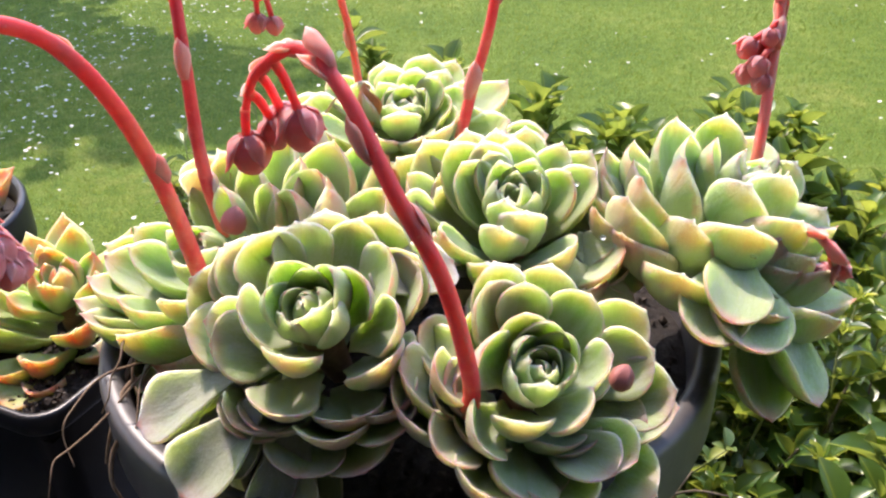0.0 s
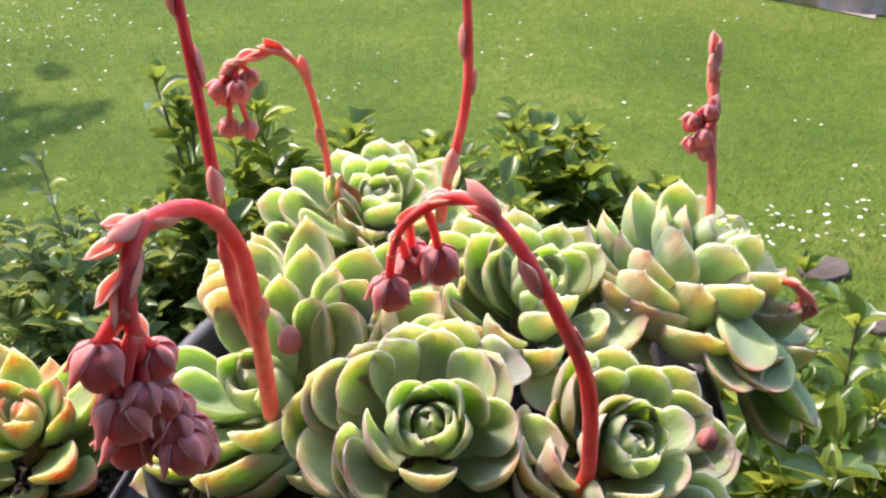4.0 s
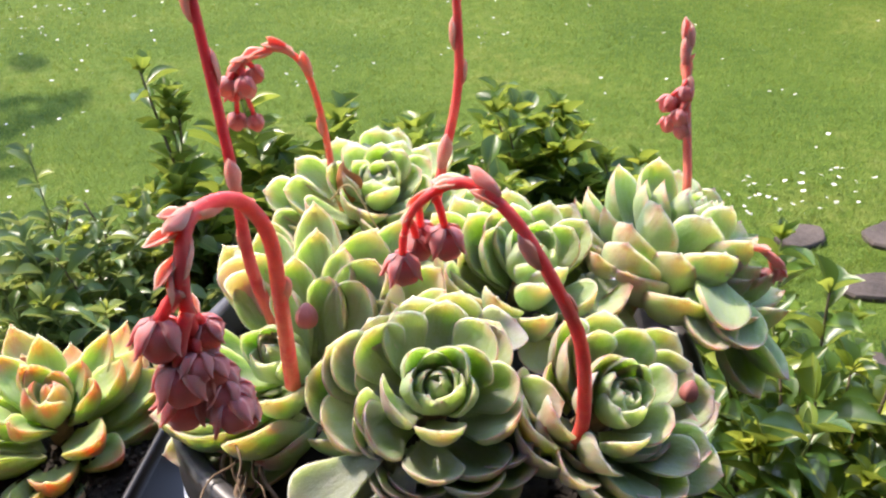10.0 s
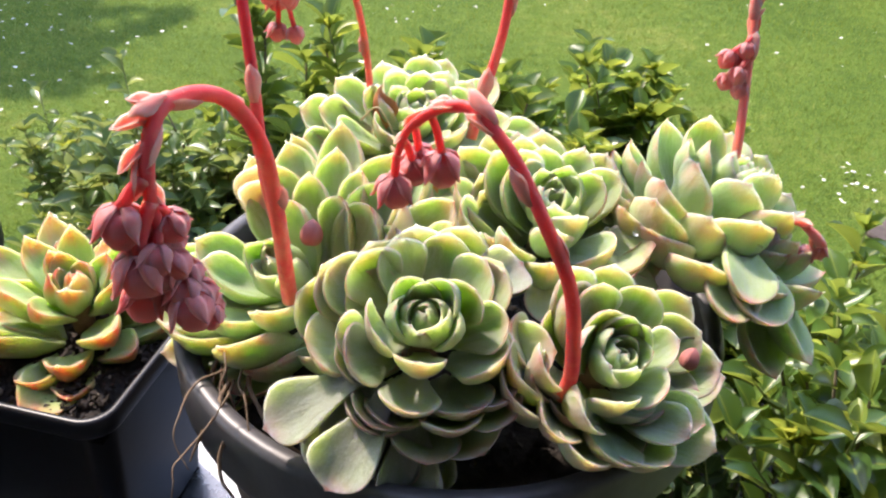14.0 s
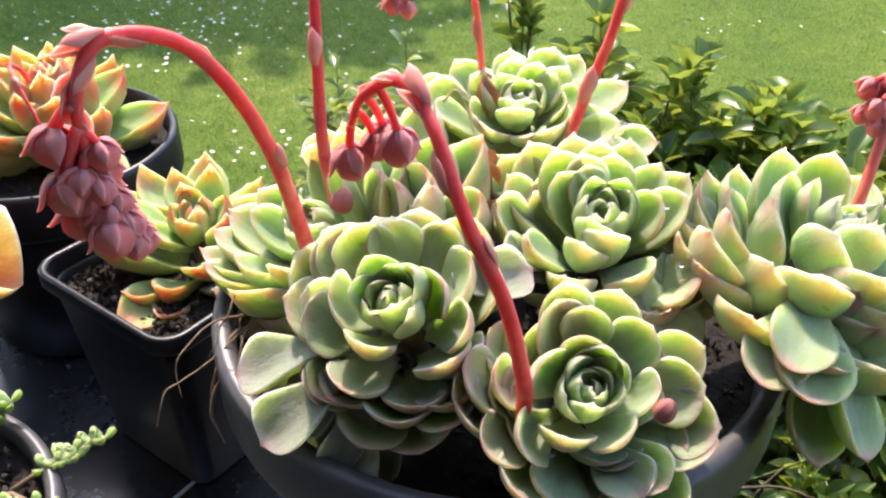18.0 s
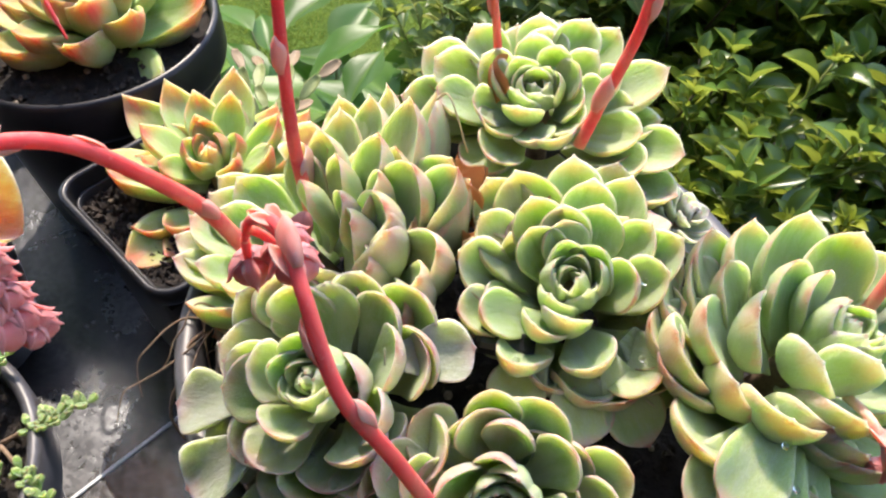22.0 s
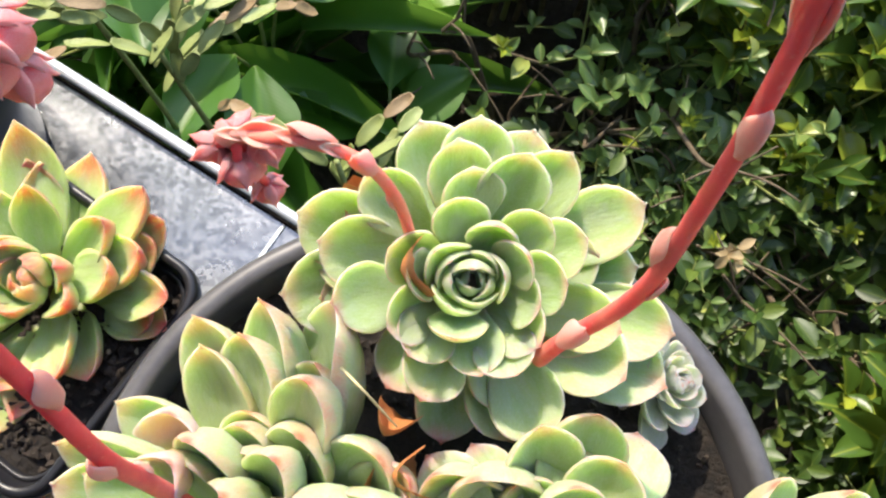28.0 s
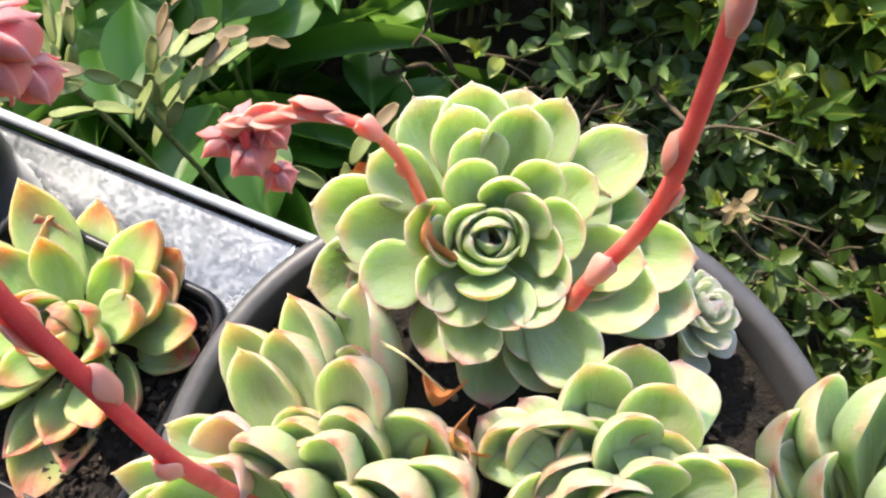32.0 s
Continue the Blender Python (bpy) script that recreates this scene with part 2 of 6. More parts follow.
GREEN = succulent_material("echeveria_green", (0.29, 0.415, 0.155), (0.42, 0.52, 0.21), (0.41, 0.505, 0.34), (0.68, 0.27, 0.21), 0.9, (0.48, 0.48, 0.34), 0.30, (0.74, 0.50, 0.40), tip_blush=0.75, tip_from=0.82)
DUSTY = succulent_material("echeveria_dusty", (0.29, 0.40, 0.16), (0.42, 0.51, 0.22), (0.42, 0.50, 0.36), (0.66, 0.29, 0.24), 1.1, (0.60, 0.44, 0.38), 0.34, (0.76, 0.50, 0.43), tip_blush=0.70, tip_from=0.76, dust=0.52)
HEART_GREEN = succulent_material("echeveria_heart", (0.28, 0.42, 0.14), (0.40, 0.52, 0.19), (0.40, 0.51, 0.31), (0.62, 0.40, 0.26), 0.5, (0.42, 0.54, 0.30), 0.10, (0.62, 0.58, 0.36))
RED_TIPPED = succulent_material("agave_echeveria_red", (0.30, 0.45, 0.12), (0.42, 0.54, 0.17), (0.47, 0.54, 0.28), (0.80, 0.075, 0.080), 0.8, (0.54, 0.46, 0.25), 0.45, (0.72, 0.36, 0.27), 1.0, 0.62, 0.34)
PALE = succulent_material("echeveria_pale", (0.25, 0.29, 0.18), (0.34, 0.36, 0.24), (0.36, 0.38, 0.30), (0.52, 0.27, 0.24), 1.0, (0.46, 0.37, 0.31), 0.16, (0.58, 0.42, 0.36), tip_blush=0.35)
ORANGE_LEAF = succulent_material("withered_orange", (0.60, 0.22, 0.10), (0.72, 0.34, 0.16), (0.70, 0.36, 0.22), (0.60, 0.16, 0.10), 1.0, (0.70, 0.40, 0.28), 0.3)
PINK_LEAF = succulent_material("faded_pink", (0.58, 0.33, 0.25), (0.66, 0.42, 0.32), (0.64, 0.46, 0.39), (0.66, 0.26, 0.20), 0.9, (0.66, 0.42, 0.34), 0.3)
SEDUM = succulent_material("stonecrop_green", (0.12, 0.24, 0.05), (0.20, 0.34, 0.08), (0.24, 0.36, 0.16), (0.50, 0.30, 0.16), 0.4, (0.26, 0.34, 0.16), 0.0, (0.34, 0.42, 0.18))


def stalk_material(name, a, b, c):
    n = Nodes(name)
    uv = n.add("ShaderNodeUVMap").outputs[0]
    sep = n.add("ShaderNodeSeparateXYZ")
    n.link(uv, sep.inputs[0])
    col = n.mix(n.smooth(sep.outputs[0], 0.0, 0.28), c, a)
    v = n.noise(60.0, 4)
    col = n.mix(n.smooth(v, 0.35, 0.7), col, b)
    col = n.mix(n.math("MULTIPLY", n.smooth(n.noise(420.0, 2), 0.62, 0.78), 0.25), col, (0.85, 0.45, 0.38))
    n.base(col)
    n.set(Roughness=0.5, Specular_IOR_Level=0.28, Subsurface_Weight=0.75, Subsurface_Radius=(1.0, 0.38, 0.30), Subsurface_Scale=0.008)
    n.bump(n.noise(300.0, 3), 0.25, 0.0008)
    return n.mat


STALK = stalk_material("flower_stalk_red", (0.84, 0.135, 0.120), (0.76, 0.090, 0.095), (0.86, 0.36, 0.22))
CRIMSON_STALK = stalk_material("flower_stalk_crimson", (0.70, 0.075, 0.085), (0.58, 0.050, 0.065), (0.78, 0.20, 0.15))
CORAL_STALK = stalk_material("flower_stalk_coral", (0.86, 0.27, 0.19), (0.82, 0.20, 0.16), (0.80, 0.46, 0.26))
BRACT = stalk_material("bract_pink", (0.84, 0.29, 0.24), (0.84, 0.38, 0.31), (0.80, 0.16, 0.13))
SALMON = stalk_material("pale_salmon_shoot", (0.70, 0.38, 0.28), (0.76, 0.50, 0.38), (0.62, 0.44, 0.26))
BUD = stalk_material("flower_bud_rose", (0.86, 0.19, 0.19), (0.88, 0.30, 0.29), (0.82, 0.12, 0.13))


def plain(name, a, b, scale, rough=0.6, bump=0.0, bump_scale=None, metal=0.0, distance=0.002, spec=0.5, detail=5):
    n = Nodes(name)
    f = n.noise(scale, detail)
    g = n.noise(scale * 7.3, 4)
    mixf = n.math("ADD", n.math("MULTIPLY", f, 0.7), n.math("MULTIPLY", g, 0.3))
    n.base(n.ramp(mixf, [(0.36, a), (0.64, b)]))
    n.set(Roughness=rough, Metallic=metal, Specular_IOR_Level=spec)
    if bump:
        n.bump(n.noise(bump_scale or scale * 4, 6, 0.65), bump, distance)
    return n.mat


DRIED = plain("dried_bud_red", (0.30, 0.075, 0.060), (0.46, 0.16, 0.13), 120, 0.5, 0.3, 300)
PLASTIC = plain("pot_grey_plastic", (0.055, 0.052, 0.055), (0.085, 0.080, 0.082), 40, 0.42, 0.15, 220, distance=0.0006)
BLACK_PLASTIC = plain("nursery_black_plastic", (0.010, 0.010, 0.012), (0.018, 0.018, 0.021), 30, 0.34, 0.12, 160, distance=0.0006, spec=0.35)
SOIL = plain("potting_soil", (0.008, 0.006, 0.005), (0.032, 0.023, 0.016), 130, 0.9, 1.0, 260, distance=0.006)
STRAW_PLAIN = plain("straw_yellow", (0.50, 0.40, 0.20), (0.64, 0.54, 0.30), 90, 0.6)
CRUMB = plain("soil_crumb", (0.010, 0.007, 0.005), (0.055, 0.038, 0.026), 90, 0.85, 0.6, 300)
GRIT = plain("grit", (0.16, 0.125, 0.085), (0.34, 0.28, 0.20), 160, 0.8)
ROOT = plain("dry_root", (0.16, 0.10, 0.06), (0.30, 0.21, 0.13), 200, 0.85)
DRY = plain("dry_leaf_rust", (0.52, 0.17, 0.055), (0.68, 0.30, 0.11), 60, 0.55, 0.4, 120)


def galvanised():
    n = Nodes("galvanised_steel")
    oc = n.coords()
    vor = n.add("ShaderNodeTexVoronoi", Scale=300.0, Randomness=1.0)
    warp = n.add("ShaderNodeTexNoise", Scale=60.0, Detail=3.0)
    n.link(oc, warp.inputs["Vector"])
    wv = n.add("ShaderNodeVectorMath")
    wv.operation = "MULTIPLY_ADD"
    n.link(warp.outputs["Color"], wv.inputs[0])
    wv.inputs[1].default_value = (0.012, 0.012, 0.012)
    n.link(oc, wv.inputs[2])
    n.link(wv.outputs[0], vor.inputs["Vector"])
    sep = n.add("ShaderNodeSeparateXYZ")
    n.link(vor.outputs["Color"], sep.inputs[0])
    spangle = sep.outputs[0]
    dirt = n.smooth(n.noise(7.0, 3, 0.5), 0.48, 0.72)
    col = n.ramp(spangle, [(0.0, (0.14, 0.148, 0.16)), (1.0, (0.225, 0.237, 0.25))])
    col = n.mix(n.math("MULTIPLY", dirt, 0.30), col, (0.05, 0.047, 0.042))
    n.base(col)
    n.set(Metallic=0.9, Roughness=n.math("ADD", n.math("MULTIPLY", spangle, 0.06), n.math("ADD", n.math("MULTIPLY", dirt, 0.15), 0.20)))
    n.bump(n.math("ADD", n.math("MULTIPLY", spangle, 0.04), n.noise(14.0, 1)), 0.22, 0.006)
    return n.mat


GALV = galvanised()
# pale, barely metallic zinc: the sun's glint on the edge put into the colour
GLINT_ZINC = plain("glint_zinc", (0.50, 0.52, 0.54), (0.64, 0.66, 0.68), 40, 0.42, 0.1, 200, metal=0.3)


def foliage(name, deep, light, young, rough, translucent=0.25):
    """Thin leaf: colour by island, a paler midrib, light through the blade."""
    n = Nodes(name)
    geo = n.add("ShaderNodeNewGeometry")
    r = n.math("FRACT", n.math("ADD", geo.outputs["Random Per Island"], n.add("ShaderNodeObjectInfo").outputs["Random"]))
    uv = n.add("ShaderNodeUVMap").outputs[0]
    sep = n.add("ShaderNodeSeparateXYZ")
    n.link(uv, sep.inputs[0])
    col = n.ramp(r, [(0.0, deep), (0.68, light), (0.86, light), (1.0, young)])
    mid = n.math("ABSOLUTE", n.math("SUBTRACT", n.math("MULTIPLY", sep.outputs[1], 2.0), 1.0))
    rib = n.math("SUBTRACT", 1.0, n.smooth(mid, 0.02, 0.12))
    col = n.mix(n.math("MULTIPLY", rib, 0.45), col, young)
    wave = n.add("ShaderNodeTexWave", Scale=9.0, Distortion=1.0)
    comb = n.add("ShaderNodeCombineXYZ")
    n.link(n.math("ADD", sep.outputs[0], n.math("MULTIPLY", mid, -0.25)), comb.inputs[0])
    n.link(comb.outputs[0], wave.inputs["Vector"])
    col = n.mix(n.math("MULTIPLY", n.noise(70.0, 3), 0.35), col, deep)
    n.base(col)
    n.set(Roughness=rough, Specular_IOR_Level=0.6)
    n.bump(wave.outputs["Fac"], 0.07, 0.0015)
    tr = n.add("ShaderNodeBsdfTranslucent")
    n.link(n.mix(0.5, col, young), tr.inputs["Color"])
    mx = n.add("ShaderNodeMixShader")
    mx.inputs[0].default_value = translucent
    n.link(n.bsdf.outputs[0], mx.inputs[1])
    n.link(tr.outputs[0], mx.inputs[2])
    n.link(mx.outputs[0], n.tree.nodes["Material Output"].inputs["Surface"])
    return n.mat


SHRUB_LEAF = foliage("shrub_leaf_glossy", (0.045, 0.105, 0.022), (0.125, 0.24, 0.040), (0.54, 0.60, 0.08), 0.30, 0.42)
YOUNG_LEAF = foliage("young_shrub_leaf", (0.030, 0.078, 0.015), (0.078, 0.155, 0.024), (0.50, 0.55, 0.06), 0.30, 0.34)
SMALL_LEAF = foliage("small_shrub_leaf", (0.06, 0.125, 0.035), (0.15, 0.25, 0.075), (0.56, 0.60, 0.15), 0.32, 0.38)
SHOOT = foliage("young_shoot", (0.30, 0.40, 0.04), (0.46, 0.52, 0.06), (0.62, 0.62, 0.09), 0.35, 0.45)
BROAD_LEAF = foliage("broad_leaf_bright", (0.045, 0.13, 0.018), (0.095, 0.24, 0.028), (0.20, 0.38, 0.05), 0.42, 0.48)
GRASS = foliage("grass_blade", (0.10, 0.19, 0.020), (0.205, 0.325, 0.034), (0.40, 0.44, 0.085), 0.5, 0.4)
BARK = plain("twig_bark", (0.09, 0.065, 0.04), (0.20, 0.16, 0.10), 50, 0.85, 0.5, 90)
BROWN_TWIG = plain("brown_twig", (0.06, 0.042, 0.025), (0.15, 0.11, 0.068), 60, 0.8, 0.4, 120)
STRAW = foliage("straw_leaf", (0.30, 0.20, 0.09), (0.44, 0.33, 0.17), (0.5, 0.4, 0.22), 0.7, 0.3)
GREEN_TWIG = plain("green_twig", (0.12, 0.16, 0.04), (0.26, 0.28, 0.09), 50, 0.6)


def lawn_material():
    n = Nodes("lawn_turf")
    oc = n.coords()
    a = n.noise(1.1, 5, 0.6, oc)
    b = n.noise(16.0, 6, 0.7, oc)
    c = n.noise(110.0, 4, 0.7, oc)
    col = n.ramp(n.math("ADD", n.math("MULTIPLY", a, 0.55), n.math("MULTIPLY", b, 0.45)), [(0.36, (0.098, 0.185, 0.022)), (0.52, (0.185, 0.285, 0.036)), (0.64, (0.32, 0.37, 0.072))])
    col = n.mix(n.math("MULTIPLY", n.smooth(c, 0.4, 0.65), 0.5), col, (0.045, 0.085, 0.012))
    n.base(col)
    n.set(Roughness=0.9, Specular_IOR_Level=0.2)
    n.bump(n.math("ADD", c, b), 0.9, 0.03)
    return n.mat


LAWN = lawn_material()
DAISY = plain("daisy_white", (0.72, 0.72, 0.68), (0.84, 0.84, 0.80), 20, 0.6)
DAISY_EYE = plain("daisy_yellow", (0.70, 0.48, 0.03), (0.80, 0.58, 0.05), 20, 0.6)
EARTH = plain("garden_earth", (0.016, 0.012, 0.008), (0.050, 0.036, 0.024), 20, 0.95, 1.0, 60, distance=0.02)
STONE = plain("edging_stone", (0.17, 0.155, 0.135), (0.28, 0.26, 0.23), 12, 0.85, 0.6, 40, distance=0.01)
SLAB = plain("stepping_stone", (0.055, 0.042, 0.034), (0.13, 0.10, 0.082), 9, 0.85, 0.7, 30, distance=0.01)
BRICK = Nodes("wall_brick")
_r = BRICK.add("ShaderNodeObjectInfo").outputs["Random"]
_g = BRICK.add("ShaderNodeNewGeometry").outputs["Random Per Island"]
_c = BRICK.ramp(BRICK.math("FRACT", BRICK.math("ADD", _r, _g)), [(0.0, (0.030, 0.023, 0.022)), (0.4, (0.042, 0.032, 0.028)), (0.75, (0.052, 0.039, 0.034)), (1.0, (0.070, 0.053, 0.045))])
BRICK.base(BRICK.mix(BRICK.math("MULTIPLY", BRICK.noise(60.0, 5), 0.5), _c, (0.035, 0.030, 0.030)))
BRICK.set(Roughness=0.9)
BRICK.bump(BRICK.noise(120.0, 5), 0.5, 0.004)
BRICK = BRICK.mat
MORTAR = plain("mortar", (0.044, 0.037, 0.033), (0.058, 0.048, 0.043), 60, 0.95, 0.5, 150)
CLOTH = plain("dust_sheet", (0.27, 0.20, 0.165), (0.38, 0.295, 0.245), 7, 0.9, 0.4, 60)
CLOTH_PALE = plain("dust_sheet_pale", (0.33, 0.275, 0.24), (0.44, 0.38, 0.34), 9, 0.9, 0.4, 60)
CLOTH_BLUE = plain("sheet_blue_stripe", (0.16, 0.23, 0.36), (0.24, 0.31, 0.43), 9, 0.9)
MAGENTA = plain("magenta_petals", (0.38, 0.008, 0.21), (0.60, 0.03, 0.36), 30, 0.6)
ORANGE = plain("orange_petals", (0.48, 0.10, 0.045), (0.66, 0.20, 0.10), 30, 0.6)
SEGMENT = plain("jointed_cactus_olive", (0.17, 0.22, 0.06), (0.29, 0.32, 0.11), 25, 0.5, 0.2, 120)
SEGMENT_BROWN = plain("jointed_cactus_brown", (0.17, 0.11, 0.055), (0.30, 0.21, 0.10), 25, 0.55, 0.2, 120)
LIME = foliage("lime_foliage", (0.22, 0.32, 0.02), (0.42, 0.50, 0.03), (0.60, 0.62, 0.06), 0.5, 0.25)
GREY_LEAF = foliage("grey_foliage", (0.16, 0.20, 0.17), (0.26, 0.30, 0.27), (0.34, 0.37, 0.34), 0.6, 0.15)
DARK_LEAF = foliage("dark_foliage", (0.022, 0.052, 0.010), (0.056, 0.11, 0.018), (0.16, 0.22, 0.03), 0.45, 0.25)
WHITE_PAINT = plain("weathered_white_board", (0.55, 0.56, 0.58), (0.70, 0.71, 0.73), 12, 0.6, 0.2, 50)
DARK_BOARD = plain("dark_board", (0.03, 0.03, 0.032), (0.06, 0.058, 0.055), 12, 0.7)


WATER = Nodes("water").set(Roughness=0.02, IOR=1.33, Transmission_Weight=1.0).mat


# ---- leaves ----
OBOVATE = ((0, 0.34), (0.12, 0.40), (0.26, 0.53), (0.40, 0.72), (0.52, 0.88), (0.62, 0.98), (0.70, 1.0), (0.78, 0.93), (0.85, 0.79), (0.905, 0.61), (0.943, 0.41), (0.967, 0.23), (0.983, 0.09), (1.0, 0.015))
POINTED = ((0, 0.50), (0.12, 0.62), (0.28, 0.84), (0.44, 0.98), (0.56, 1.0), (0.68, 0.90), (0.78, 0.72), (0.86, 0.51), (0.92, 0.31), (0.96, 0.16), (0.985, 0.07), (1.0, 0.02))
OVAL = ((0, 0.34), (0.12, 0.44), (0.27, 0.63), (0.42, 0.84), (0.54, 0.97), (0.63, 1.0), (0.72, 0.96), (0.80, 0.86), (0.87, 0.69), (0.920, 0.49), (0.952, 0.31), (0.971, 0.17), (0.984, 0.07), (1.0, 0.015))


def fat_leaf(name, outline, material, cup=0.28, bend=0.18, thick=0.16, side=20, wobble=0.0, seed=0, keel=0.0):
    """A thick leaf one unit long along x, two units of half width along y; its inner face looks along +z.
    The inner face is hollowed, the outer one rounded, and both meet in a blunt margin."""
    rnd = random.Random(seed)
    ph, ph2 = rnd.uniform(0, 6.28), rnd.uniform(0, 6.28)
    lean = rnd.uniform(-0.10, 0.10)
    verts, uvs, faces, low = [], [], [], []
    for u, w in outline:
        z0 = bend * u * u
        t = thick * (0.55 + 0.6 * math.sin(math.pi * min(1, u * 0.85 + 0.12))) * min(1.0, w * 1.25 + 0.06)
        end = max(0.0, (u - 0.78) / 0.22)
        for j in range(side):
            a = 2 * math.pi * j / side
            c, s = math.cos(a), math.sin(a)
            y = w * c
            hollow = cup * abs(y) ** 1.7 * (0.30 + 0.70 * min(1.0, u * 1.3))
            if s > 0:
                z = 0.20 * t * s ** 0.6
            else:
                z = -t * (-s) ** 0.72 * (1.0 + keel * (-s) ** 6)
            z = z0 + hollow + 0.06 * end ** 2 + z
            z += wobble * math.sin(4 * u + ph) * y * 0.45 + wobble * 0.3 * math.sin(7 * u + ph2)
            verts.append((u, y + lean * u * u * 0.6, z))
            uvs.append((u, 0.5 + 0.5 * c))
            low.append(max(0.0, -s))
    n = len(outline)
    for k in range(n - 1):
        for j in range(side):
            faces.append((k * side + j, (k + 1) * side + j, (k + 1) * side + (j + 1) % side, k * side + (j + 1) % side))
    faces.append(tuple(range(side)))
    faces.append(tuple((n - 1) * side + j for j in range(side))[::-1])
    me = mesh_of(name, verts, faces, uvs, True, [material])
    me.attributes.new("under", "FLOAT", "POINT").data.foreach_set("value", low)
    return outward(me)


LEAF_SETS = {}
BENDS = {}   # how far each leaf mesh curves up


def leaf_set(key, outline, material, **kw):
    if key not in LEAF_SETS:
        LEAF_SETS[key] = []
        for k in range(5):
            bend = kw.get("bend", 0.2) * (0.8 + 0.10 * k)
            me = fat_leaf("leaf", outline, material, wobble=0.05 + 0.03 * (k % 3), seed=k, cup=kw.get("cup", 0.3) * (0.8 + 0.13 * k), bend=bend, thick=kw.get("thick", 0.15), keel=kw.get("keel", 0.0))
            BENDS[me.name] = bend
            LEAF_SETS[key].append(me)
    return LEAF_SETS[key]


def rosette(name, label, category, centre, axis, radius, count, meshes, low=-30.0, high=84.0, ratio=0.34, inner=0.30, neck=0.45, spin=0.0, seed=0, power=0.85, open_power=1.0, group="rosettes in the round pot", pale=None, thick=1.0, droop=None):
    """A spiral of leaves round an axis: the oldest hang lowest, the youngest close the heart."""
    rnd = random.Random(seed)
    top = empty(name, frame_z(centre, axis, spin), label, category, group)
    for k in range(count):
        f = k / (count - 1)
        a = radians(137.508 * k + rnd.uniform(-7, 7))
        el = radians(low + (high - low) * f ** open_power + rnd.uniform(-5, 5))
        size = radius * (1.0 + (inner - 1.0) * f ** power) * rnd.uniform(0.93, 1.07)
        base_r = radius * 0.10 * (1 - f)
        z = -radius * neck * (1 - f) ** 1.3
        d = Vector((math.cos(a) * math.cos(el), math.sin(a) * math.cos(el), math.sin(el)))
        nrm = Vector((-math.cos(a) * math.sin(el), -math.sin(a) * math.sin(el), math.cos(el)))
        w = size * ratio * rnd.uniform(0.92, 1.10) * (1.0 - 0.10 * f)
        m = frame_x((math.cos(a) * base_r, math.sin(a) * base_r, z), d, nrm, (size, w, size * thick))
        m = m @ Matrix.Rotation(radians(rnd.uniform(-8, 8)), 4, "X")
        src = meshes
        if pale is not None and f < 0.16:
            src = pale
        put("leaf", src[rnd.randrange(len(src))], top, m)
    stem = tube("stem", [(0, 0, -radius * (neck + 0.35)), (0, 0, -radius * neck * 0.5), (0, 0, -radius * 0.05)], [radius * 0.12, radius * 0.14, radius * 0.06], ROOT, 8)
    put("stem", stem, top)
    return top


